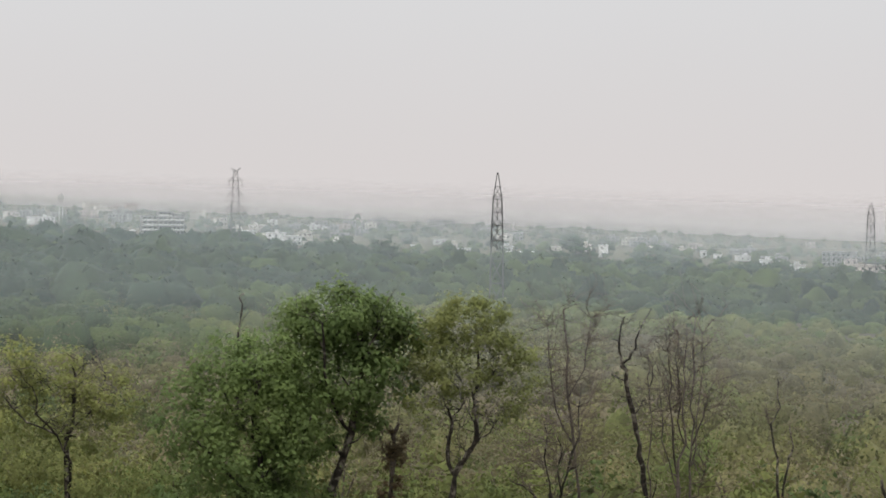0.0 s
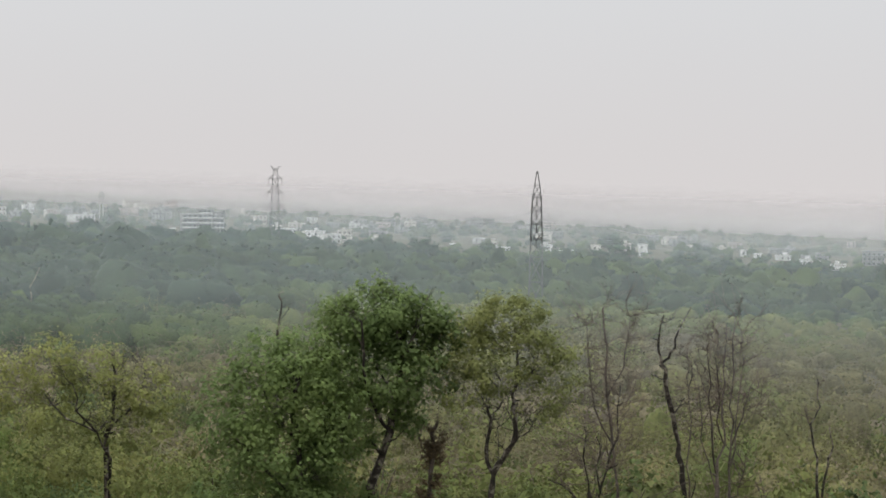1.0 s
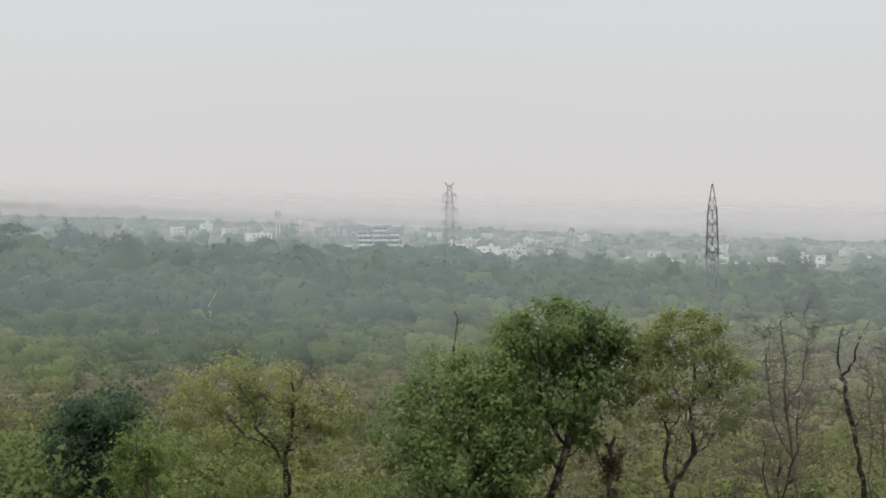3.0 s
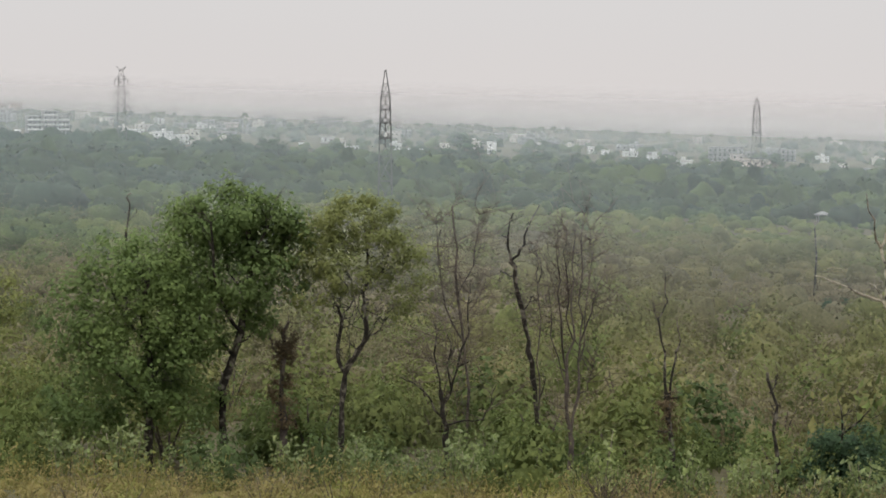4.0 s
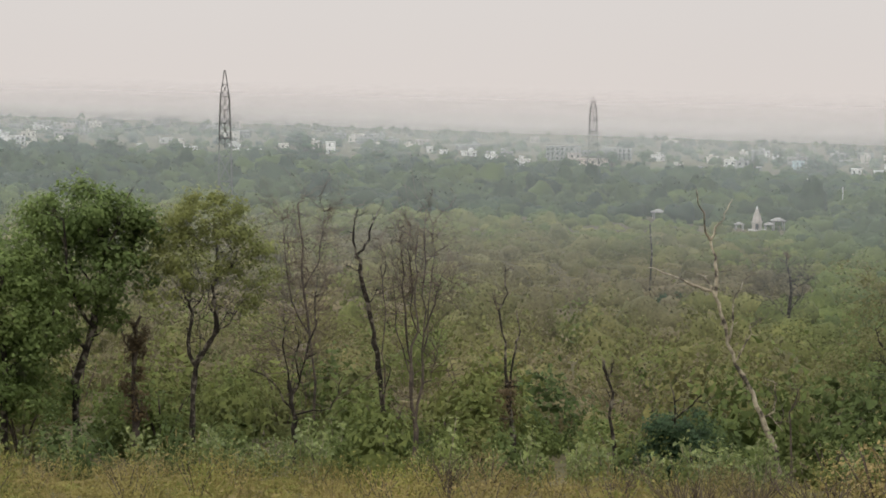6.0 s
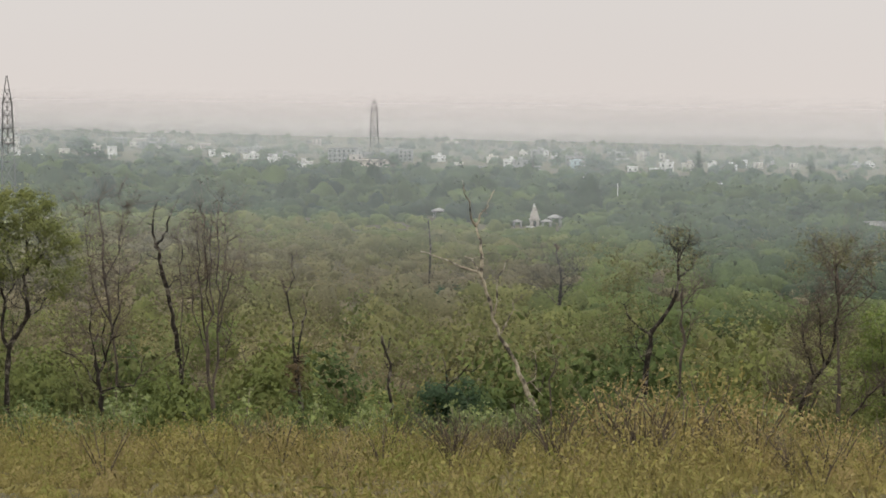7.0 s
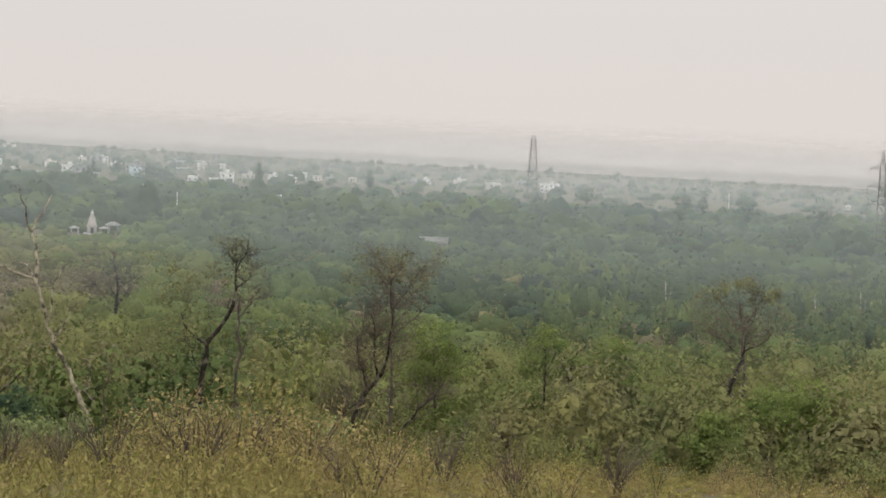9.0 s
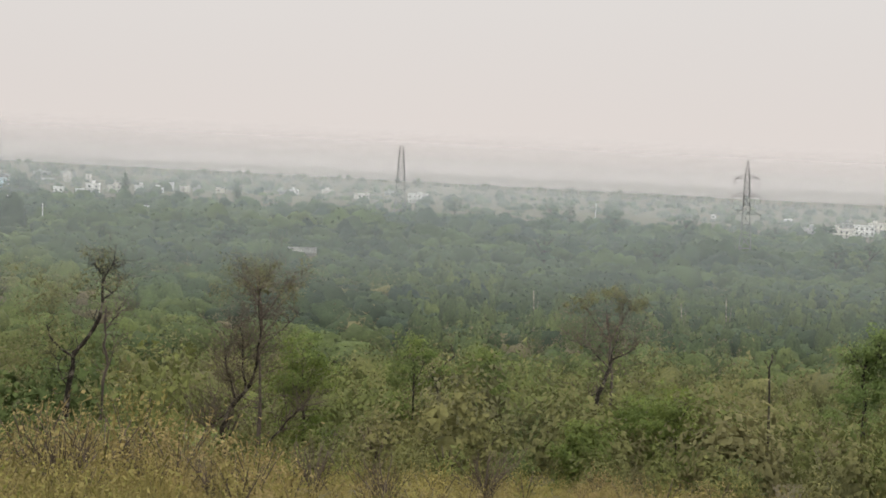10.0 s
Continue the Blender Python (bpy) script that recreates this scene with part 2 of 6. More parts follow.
def raw_mesh(name, verts, quads, mat, tint=None, smooth=False, normals=None):
    """A mesh from arrays of corners and of four-cornered faces."""
    verts, quads = np.asarray(verts, np.float32), np.asarray(quads, np.int32)
    me = bpy.data.meshes.new(name)
    me.vertices.add(len(verts))
    me.vertices.foreach_set("co", verts.ravel())
    me.loops.add(quads.size)
    me.loops.foreach_set("vertex_index", quads.ravel())
    me.polygons.add(len(quads))
    me.polygons.foreach_set("loop_start", np.arange(0, quads.size, 4, dtype=np.int32))
    if tint is not None:
        me.attributes.new("tint", "FLOAT", "POINT").data.foreach_set("value", np.asarray(tint, np.float32))
    me.update(calc_edges=True)
    if smooth:
        me.polygons.foreach_set("use_smooth", np.ones(len(quads), bool))
    if normals is not None:
        me.normals_split_custom_set_from_vertices(np.asarray(normals, np.float32))
    me.materials.append(mat)
    return me


def part(name, mesh, parent, label=""):
    ob = new(name, mesh)
    ob.parent = parent
    return tagged(ob, label)


def thing(name, place, label, category, group="", kind=""):
    ob = new(name)
    ob.location = place
    return tagged(ob, label, category, group, kind)


rings = np.concatenate([np.linspace(0.5, 140, 70), np.geomspace(145, 4950, 70)])
spokes = np.linspace(0, 2 * np.pi, 181)[:-1]
R, A = np.meshgrid(rings, spokes, indexing="ij")
GX, GY = R * np.sin(A), R * np.cos(A)
gv = np.stack([GX, GY, ground_z(GX, GY)], -1).reshape(-1, 3)
i, j = np.meshgrid(np.arange(len(rings) - 1), np.arange(180), indexing="ij")
gq = np.stack([i * 180 + j, i * 180 + (j + 1) % 180, (i + 1) * 180 + (j + 1) % 180, (i + 1) * 180 + j], -1).reshape(-1, 4)
gv = np.concatenate([gv, [[0, 0, EYE - DROP[0]]]])
cap = np.stack([np.full(90, len(gv) - 1), (np.arange(0, 180, 2) + 2) % 180, np.arange(0, 180, 2) + 1, np.arange(0, 180, 2)], -1)[:, ::-1]
ground = new("ground", raw_mesh("ground", gv, np.concatenate([gq[:, ::-1], cap]), EARTH, smooth=True))
tagged(ground, "dry earth hillside and plain under scrub forest", "ground", kind="structure")

# ---------------------------------------------------------------- plants: building blocks
rng = np.random.default_rng(7)


class Mass:
    """Gathers quads of one mesh."""

    def __init__(self):
        self.v, self.q, self.t, self.w, self.n = [], [], [], [], 0

    def add(self, v, q, t=None, w=None):
        self.v.append(v)
        if w is not None:
            self.w.append(w)
        self.q.append(np.asarray(q) + self.n)
        if t is not None:
            self.t.append(t)
        self.n += len(v)

    def mesh(self, name, mat, smooth=False):
        t = np.concatenate(self.t) if self.t else None
        return raw_mesh(name, np.concatenate(self.v), np.concatenate(self.q), mat, t, smooth, np.concatenate(self.w) if self.w else None)


def leaves(centres, length, width, out=None):
    """One kite-shaped, slightly folded leaf tuft at each centre, its face turned out (where given) or anyhow.
    Gives corners, faces and rounded shading directions."""
    n = len(centres)
    face = rng.normal(size=(n, 3))
    if out is not None:
        out = out / (np.linalg.norm(out, axis=1)[:, None] + 1e-9)
        hang = out * (1, 1, 0.6) + (0, 0, 0.3)
        face = face * 0.3 + hang / (np.linalg.norm(hang, axis=1)[:, None] + 0.05)
    face /= np.linalg.norm(face, axis=1)[:, None] + 1e-9
    a = np.cross(face, rng.normal(size=(n, 3)))
    a /= np.linalg.norm(a, axis=1)[:, None] + 1e-9
    b = np.cross(face, a)
    s = rng.uniform(0.6, 1.3, (n, 1))
    fold = face * width * -0.25 * s
    v = np.stack([centres - a * length * 0.5 * s, centres - b * width * 0.5 * s + fold,
                  centres + a * length * 0.5 * s, centres + b * width * 0.5 * s + fold], 1)
    round_way = face if out is None else face * 0.15 + out * 0.85
    round_way = round_way / (np.linalg.norm(round_way, axis=1)[:, None] + 1e-9)
    return v.reshape(-1, 3), np.arange(4 * n).reshape(n, 4), np.repeat(round_way, 4, 0)


def strokes(centres, length, width, out):
    """Thin feathery sprays that point out of a plant."""
    n = len(centres)
    out = out / (np.linalg.norm(out, axis=1)[:, None] + 1e-9)
    a = out + rng.normal(0, 0.45, (n, 3)) + (0, 0, 0.25)
    a /= np.linalg.norm(a, axis=1)[:, None] + 1e-9
    b = np.cross(a, rng.normal(size=(n, 3)))
    b /= np.linalg.norm(b, axis=1)[:, None] + 1e-9
    s = rng.uniform(0.6, 1.3, (n, 1))
    mid = centres + a * length * 0.2 * s
    v = np.stack([centres - a * length * 0.5 * s, mid - b * width * 0.5 * s, centres + a * length * 0.5 * s, mid + b * width * 0.5 * s], 1)
    return v.reshape(-1, 3), np.arange(4 * n).reshape(n, 4), np.repeat(out, 4, 0)


def outward(p, low=0.2):
    """The way out of a bush of radius 1 at the places p."""
    o = p - (0, 0, low)
    return o / (np.linalg.norm(o, axis=1)[:, None] + 1e-6) + (0, 0, 0.1)


def blades(n, radius, height, width, lean=0.5):
    """Thin twigs that fan up from the ground."""
    az = rng.uniform(0, 2 * np.pi, n)
    foot = rng.uniform(0, 0.45, n) * radius
    out = rng.uniform(0.1, 1, n) * radius
    h = height * rng.uniform(0.45, 1.0, n) * (1 - lean * 0.5 * (out / radius) ** 2)
    low = rng.uniform(0.0, 0.5, n) * h
    a = np.stack([np.sin(az) * foot, np.cos(az) * foot, low], -1)
    b = np.stack([np.sin(az) * out, np.cos(az) * out, h], -1)
    side = np.stack([np.cos(az + rng.uniform(-1, 1, n)), -np.sin(az), rng.uniform(-0.3, 0.3, n)], -1) * width * 0.5
    v = np.stack([a - side, a + side, b + side * 0.4, b - side * 0.4], 1)
    w = np.stack([np.sin(az), np.cos(az), np.full(n, 1.0)], -1) / 1.414
    return v.reshape(-1, 3), np.arange(4 * n).reshape(n, 4), np.repeat(w, 4, 0)


def dome(n, clumps, spread=0.28, flat=0.8, low=0.12):
    """Centres of leaf tufts for a bush of radius 1, uneven clumps over a dome, and the way out at each."""
    c = rng.normal(size=(clumps, 3))
    c /= np.linalg.norm(c, axis=1)[:, None]
    c *= rng.uniform(0.45, 0.95, (clumps, 1))
    c[:, 2] = np.abs(c[:, 2]) * flat * 1.5 + low
    pick = rng.integers(0, clumps, n)
    off = rng.normal(size=(n, 3))
    p = c[pick] + off * spread * rng.uniform(0.6, 1.2, clumps)[pick][:, None]
    p[:, 2] = np.maximum(p[:, 2], 0.03)
    return p, outward(p) * 0.8 + off / (np.linalg.norm(off, axis=1)[:, None] + 1e-9) * 0.4 + (0, 0, 0.08)


def core(radius, flat=0.8, low=0.0, n=9, m=5):
    """The dense inside of a bush, a dome of rounded lobes."""
    el = np.linspace(0.0, 0.97, m) * np.pi / 2
    az = np.arange(n) / n * 2 * np.pi
    E, A = np.meshgrid(el, az, indexing="ij")
    way = np.stack([np.cos(E) * np.sin(A), np.cos(E) * np.cos(A), np.sin(E)], -1)
    lobe = rng.normal(size=(7, 3)) * (1, 1, 0.8)
    lobe[:, 2] = np.abs(lobe[:, 2])
    lobe /= np.linalg.norm(lobe, axis=1)[:, None]
    near = np.max(np.exp((way @ lobe.T - 1) * 6.0) * rng.uniform(0.7, 1.1, 7), axis=-1)
    r = radius * (0.55 + 0.6 * near + rng.uniform(-0.09, 0.09, (m, n)))
    wide, high = np.cos(E) ** 0.78, np.sin(E) ** 0.9
    v = np.stack([r * wide * np.sin(A), r * wide * np.cos(A), r * high * flat * 1.4 + low], -1).reshape(-1, 3)
    i, j = np.meshgrid(np.arange(m - 1), np.arange(n), indexing="ij")
    q = np.stack([i * n + j, (i + 1) * n + j, (i + 1) * n + (j + 1) % n, i * n + (j + 1) % n], -1)
    q = q.reshape(-1, 4)
    face = np.cross(v[q[:, 2]] - v[q[:, 0]], v[q[:, 3]] - v[q[:, 1]])
    w = np.zeros_like(v)
    for k in range(4):
        np.add.at(w, q[:, k], face)
    return v, q, w / (np.linalg.norm(w, axis=1)[:, None] + 1e-9)


def joined(*pieces):
    v, q, w, n = [], [], [], 0
    for pv, pq, pw in pieces:
        v.append(pv)
        q.append(pq + n)
        w.append(pw)
        n += len(pv)
    return np.concatenate(v), np.concatenate(q), np.concatenate(w)


def leafy_bush(n, size, clumps=16, spread=0.2, flat=0.75, inner=0.78, detail=(9, 5)):
    p, out = dome(n, clumps, spread, flat)
    return joined(core(inner, flat, 0.0, *detail), leaves(p, size, size * 0.7, out))


def crown_bush(n, size, flat=0.75, inner=0.85, detail=(9, 6)):
    """A full round crown: leaf tufts close over its lobes."""
    v, q, w = core(inner, flat, 0.0, *detail)
    pick = q[rng.integers(0, len(q), n)]
    share = rng.dirichlet((1, 1, 1, 1), n)[:, :, None]
    at, way = (v[pick] * share).sum(1), (w[pick] * share).sum(1)
    at = at + way * rng.uniform(0.0, 0.12, (n, 1))
    return joined((v, q, w), leaves(at, size, size * 0.7, way + rng.normal(0, 0.15, (n, 3))))


def feathery_bush(n, size, n_tip, clumps=26, spread=0.13, flat=0.8, inner=0.5):
    """A bush of open leaf tufts, dense enough to hide its stems, with larger leaves at the tips."""
    p, out = dome(n, clumps, spread, flat)
    tip, out2 = dome(n_tip, clumps, spread * 1.1, flat)
    deep, out3 = dome(n // 4, clumps, spread, flat)
    return joined(core(inner, flat * 0.8, 0.0, 8, 4), leaves(p, size, size * 0.65, out), leaves(tip * 1.04, size * 1.5, size * 0.9, out2 + (0, 0, 0.4)), leaves(deep * 0.78, size * 2.4, size * 1.6, out3))


def fuzz(n, length, width, n_leaf, leaf, inner=0.6):
    """A leafless shrub: a rounded tangle of fine twigs with a few tufts."""
    p, out = dome(n_leaf, 8, 0.28, 0.8)
    twig, way = dome(n, 14, 0.26, 0.8, 0.2)
    return joined(core(inner, 0.75), leaves(twig, length, width, way), leaves(p, leaf, leaf * 0.6, out))


def scatter(mass, templates, xs, ys, size, tint, tall=1.0, sink=0.0):
    """Sets turned, scaled copies of the templates on the ground, all in one mass."""
    zs = ground_z(xs, ys)
    pick = rng.integers(0, len(templates), len(xs))
    for k, (tv, tq, tw) in enumerate(templates):
        at = np.where(pick == k)[0]
        if not len(at):
            continue
        turn = rng.uniform(0, 2 * np.pi, len(at))
        c, s = np.cos(turn)[:, None], np.sin(turn)[:, None]
        sc = size[at][:, None]
        lift = (tall * rng.uniform(0.8, 1.25, len(at)))[:, None]
        v = np.stack([(tv[:, 0] * c - tv[:, 1] * s) * sc + xs[at][:, None],
                      (tv[:, 0] * s + tv[:, 1] * c) * sc + ys[at][:, None],
                      tv[:, 2] * sc * lift + zs[at][:, None] - sink], -1)
        q = tq[None] + (np.arange(len(at)) * len(tv))[:, None, None]
        t = np.repeat(np.clip(tint[at] + rng.normal(0, 0.03, len(at)), 0, 1), len(tv))
        w = np.stack([tw[:, 0] * c - tw[:, 1] * s, tw[:, 0] * s + tw[:, 1] * c, np.broadcast_to(tw[:, 2], (len(at), len(tv)))], -1)
        mass.add(v.reshape(-1, 3), q.reshape(-1, 4), t, w.reshape(-1, 3))


# yards kept free of trees: place, half width, depth on the near side
CLEARINGS = [(149, 560, 9, 70), (131.5, 621, 4, 50), (255.7, 594.1, 7, 50)]


def field(near, far, gap, west=-0.36, east=0.69):
    """Jittered places over a sector of the land."""
    xs, ys = [], []
    d = near
    while d < far:
        n = max(int((east - west) * d / gap), 1)
        az = west + (np.arange(n) + rng.uniform(0, 1, n)) * (east - west) / n
        r = d + rng.uniform(-0.5, 0.5, n) * gap * 1.2
        xs.append(r * np.sin(az))
        ys.append(r * np.cos(az))
        d += gap
    xs, ys = np.concatenate(xs), np.concatenate(ys)
    for cx, cy, wide, toward in CLEARINGS:
        u = np.array((cx, cy)) / math.hypot(cx, cy)
        along, across = xs * u[0] + ys * u[1] - math.hypot(cx, cy), xs * u[1] - ys * u[0]
        keep = ~((np.abs(across) < wide) & (along > -toward) & (along < 8))
        xs, ys = xs[keep], ys[keep]
    return xs, ys


def patchy(xs, ys, size, seed):
    """Slow variation over the land, about 0 to 1."""
    return np.array([0.5 + 0.75 * noise.noise(Vector((x / size, y / size, seed))) for x, y in zip(xs, ys)])


# ---------------------------------------------------------------- scrub, woods and brush
def cover(name, label, category, mass, leaf=SCRUB):
    ob = new(name, mass.mesh(name, leaf, True))
    tagged(ob, label, category, kind="stuff")


# foreground brush, dry and yellow-brown, on the upper slope: feathery and finer towards the lookout
for near_edge, far_edge, gap, n, size, west, east in ((8, 27, 1.0, 110, 0.05, 0.05, 0.98), (27, 52, 1.35, 105, 0.062, -0.2, 0.98), (52, 86, 1.6, 62, 0.088, -0.36, 0.9)):
    brush = Mass()
    xs, ys = field(near_edge, far_edge, gap, west, east)
    p = patchy(xs, ys, 7, 3.1)
    az = np.arctan2(xs, ys)
    temps = []
    for k in range(7):
        p3, out = dome(n, 14, 0.25, 0.65)
        p4, out4 = dome(n, 14, 0.27, 0.7)
        temps.append(joined(core(0.36 if near_edge < 50 else 0.45, 0.5, 0.0, 7, 4), leaves(p3, size, size * 0.5, out), strokes(p4[::2], size * 2.6, size * 0.42, out4[::2]), leaves(p4[1::2], size * 1.15, size * 0.75, out4[1::2] + (0, 0, 0.4)), blades(8, 1.05, 1.3, 0.012)))
    clump = patchy(xs, ys, 4.5, 7.7)
    mound = np.interp(az, [0.0, 0.2, 0.27, 0.31, 0.36, 0.41, 0.46, 0.6], [0.85, 0.75, 0.62, 0.9, 1.3, 1.0, 0.65, 0.6])
    scatter(brush, temps, xs, ys, rng.uniform(0.75, 1.25, len(xs)) * ((0.4 + 1.25 * np.clip(clump, 0, 1) ** 1.3) * mound if near_edge > 20 else 0.95 + 0.5 * clump), np.clip(0.17 + 0.34 * p + rng.normal(0, 0.06, len(xs)), 0.1, 0.56))
    cover("dry_brush", "dry yellow-brown brush covering the near slope", "brush", brush, BRUSH)

# scrub on the lower slope
near_scrub = Mass()
xs, ys = field(86, 205, 4.6, -0.36, 0.72)
p, p2 = patchy(xs, ys, 28, 9.2), patchy(xs, ys, 11, 4.4)
dd = np.hypot(xs, ys)
leafy = [leafy_bush(240, 0.1, 24, 0.13, 0.8, 0.68, (11, 6)) for k in range(8)]
bare = [fuzz(130, 0.34, 0.013, 130, 0.085, 0.42) for k in range(5)]
az = np.arctan2(xs, ys)
is_bare = (p + rng.normal(0, 0.12, len(xs)) - np.where(az > 0.3, 0.16, 0.0) > 0.6) & (dd > 108)
lush = 0.15 * np.clip((-0.03 - az) / 0.08, 0, 1) * np.clip((dd - 130) / 40, 0, 1) + (0.11 - 0.07 * np.clip((az - 0.28) / 0.06, 0, 1)) * np.clip((112 - dd) / 14, 0, 1) - 0.05 * np.clip((az - 0.3) / 0.1, 0, 1)
low = np.where(dd < 99, 0.3 + 0.4 * patchy(xs, ys, 5, 2.2), 1.0)
dusty = 0.12 * np.clip((dd - 112) / 25, 0, 1) * np.clip((0.34 - az) / 0.08, 0, 1)
open_leaf = [feathery_bush(480, 0.08, 170) for k in range(8)]
for kind, k in ((open_leaf, ~is_bare & (dd < 132)), (leafy, ~is_bare & (dd >= 132))):
    scatter(near_scrub, kind, xs[k], ys[k], (1.2 + 2.6 * rng.uniform(0, 1, k.sum()) ** 1.3) * low[k], np.minimum(0.36 - dusty[k] + 0.3 * p2[k] + rng.normal(0, 0.06, k.sum()) + lush[k], np.where(dd[k] < 110, 0.7, 0.67)), 1.25)
k = is_bare
scatter(near_scrub, bare, xs[k], ys[k], rng.uniform(1.8, 3.6, k.sum()) * low[k], 0.06 + 0.24 * p2[k], 1.0)
cover("scrub", "olive and brown thorn scrub on the lower slope", "scrub", near_scrub)

# middle scrub, greyer and browner
mid = Mass()
xs, ys = field(203, 460, 5.7, -0.36, 0.73)
p, p2 = patchy(xs, ys, 60, 1.7), patchy(xs, ys, 22, 5.4)
leafy = [crown_bush(80, 0.15, 0.75, 0.85, (10, 6)) for k in range(8)]
bare = [fuzz(50, 0.32, 0.022, 40, 0.11, 0.58) for k in range(6)]
az = np.arctan2(xs, ys)
dd = np.hypot(xs, ys)
west = np.clip((0.0 - az) / 0.1, 0, 1) * np.clip((dd - 265) / 110, 0, 1)
dusty = 0.29 * np.clip((500 - dd) / 90, 0, 1) * np.clip((0.3 - az) / 0.08, 0, 1) * np.clip((az + 0.14) / 0.08, 0, 1)
is_bare = p + rng.normal(0, 0.13, len(xs)) + np.where((az < 0.26) & (dd < 440), 0.26, -0.3) - 0.5 * west > 0.55
lush = 0.22 * np.clip((az - 0.28) / 0.1, 0, 1) + 0.26 * west
k = ~is_bare
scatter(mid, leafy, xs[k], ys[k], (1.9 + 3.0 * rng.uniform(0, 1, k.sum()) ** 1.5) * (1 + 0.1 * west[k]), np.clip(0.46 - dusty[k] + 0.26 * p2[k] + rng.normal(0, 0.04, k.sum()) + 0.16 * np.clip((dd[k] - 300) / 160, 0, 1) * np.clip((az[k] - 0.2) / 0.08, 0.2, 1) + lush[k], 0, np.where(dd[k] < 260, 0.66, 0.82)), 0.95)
k = is_bare
scatter(mid, bare, xs[k], ys[k], (2.1 + 2.6 * rng.uniform(0, 1, k.sum()) ** 1.5), 0.02 + 0.26 * p2[k] + 0.2 * np.clip((dd[k] - 330) / 130, 0, 1), 0.9)
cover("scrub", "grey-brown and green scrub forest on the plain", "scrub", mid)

# planted narrow trees in rows on the eastern plain
plantation = Mass()
xs, ys = field(235, 520, 6.4, 0.46, 0.72)
keep = patchy(xs, ys, 60, 4.9) + rng.normal(0, 0.12, len(xs)) > 0.4
xs, ys = xs[keep], ys[keep]
columns = [crown_bush(60, 0.3, 0.8, 0.85, (8, 7)) for k in range(5)]
scatter(plantation, columns, xs, ys, rng.uniform(1.2, 1.9, len(xs)), rng.uniform(0.64, 0.8, len(xs)), 2.5)
cover("planted_trees", "narrow dark green trees planted close together", "trees", plantation)

# far woods: the nearer belt in finer leaf
for near_edge, far_edge, gap, n, size in ((455, 720, 7.8, 26, 0.2), (720, 1140, 11.2, 20, 0.2)):
    far = Mass()
    xs, ys = field(near_edge, far_edge, gap)
    p2, tall = patchy(xs, ys, 70, 2.4), patchy(xs, ys, 45, 8.8)
    crowns = [crown_bush(n, size, 0.62, 0.88, (9, 5)) for k in range(8)]
    az = np.arctan2(xs, ys)
    west = np.clip((-0.02 - az) / 0.1, 0, 1)
    scrubby = (1 - west) * np.clip((0.3 - az) / 0.08, 0, 1) * np.clip((610 - np.hypot(xs, ys)) / 60, 0, 1)
    scatter(far, crowns, xs, ys, rng.uniform(1.55, 2.6, len(xs)) ** 2 * (0.55 + 0.85 * tall) * (1.0 if gap < 10 else 1.35) * (1 + 0.5 * west) * (1 - 0.4 * scrubby), np.clip(0.73 + 0.09 * west + 0.18 * p2 - 0.36 * scrubby, 0.3, 0.91), 1.0, 0.3)
    cover("woods", "dark green woods stretching to the town", "woods", far)

# full-grown trees that stand out of the woods
canopy = Mass()
xs, ys = field(640, 1090, 25)
az, dd = np.arctan2(xs, ys), np.hypot(xs, ys)
keep = patchy(xs, ys, 90, 3.3) + rng.normal(0, 0.2, len(xs)) - np.clip((az - 0.26) / 0.2, 0, 0.3) > 0.42
xs, ys, az = xs[keep], ys[keep], az[keep]
tall_crowns = [crown_bush(150, 0.16, 0.95, 0.88, (12, 8)) for k in range(7)]
scatter(canopy, tall_crowns, xs, ys, rng.uniform(4.2, 8.2, len(xs)) * np.where(az > 0.28, 0.75, 1.0), rng.uniform(0.8, 0.9, len(xs)), 1.0, 0.3)
cover("woods", "dark round-crowned trees standing above the woods", "woods", canopy)

# trees among the houses and on the plain behind
for near_edge, far_edge, gap, n, small, large, share in ((1140, 2800, 27, 10, 2.6, 5.2, 0.3), (3020, 4700, 46, 6, 4.5, 8, 0.34)):
    out_there = Mass()
    xs, ys = field(near_edge, far_edge, gap)
    keep = patchy(xs, ys, 120, 6.6) + rng.normal(0, 0.15, len(xs)) > share
    xs, ys = xs[keep], ys[keep]
    crowns = [crown_bush(n, 0.3, 0.75, 0.95, (7, 4)) for k in range(6)]
    scatter(out_there, crowns, xs, ys, small * 0.7 + (large * 1.25 - small * 0.7) * rng.uniform(0, 1, len(xs)) ** 1.8, rng.uniform(0.72, 0.88, len(xs)), 0.95 if gap < 50 else 0.5)
    cover("woods", "hazy trees scattered among houses and fields", "woods", out_there)


# ---------------------------------------------------------------- trees with trunk, limbs, twigs and crown
def smooth_line(points, steps=4):
    """A rounded line through the points."""
    p = np.asarray(points, float)
    p = np.concatenate([[2 * p[0] - p[1]], p, [2 * p[-1] - p[-2]]])
    line = []
    for k in range(1, len(p) - 2):
        for u in np.arange(steps) / steps:
            a, b, c, d = p[k - 1:k + 3]
            line.append(0.5 * (2 * b + (c - a) * u + (2 * a - 5 * b + 4 * c - d) * u * u + (3 * b - a - 3 * c + d) * u ** 3))
    line.append(p[-2])
    return np.array(line)


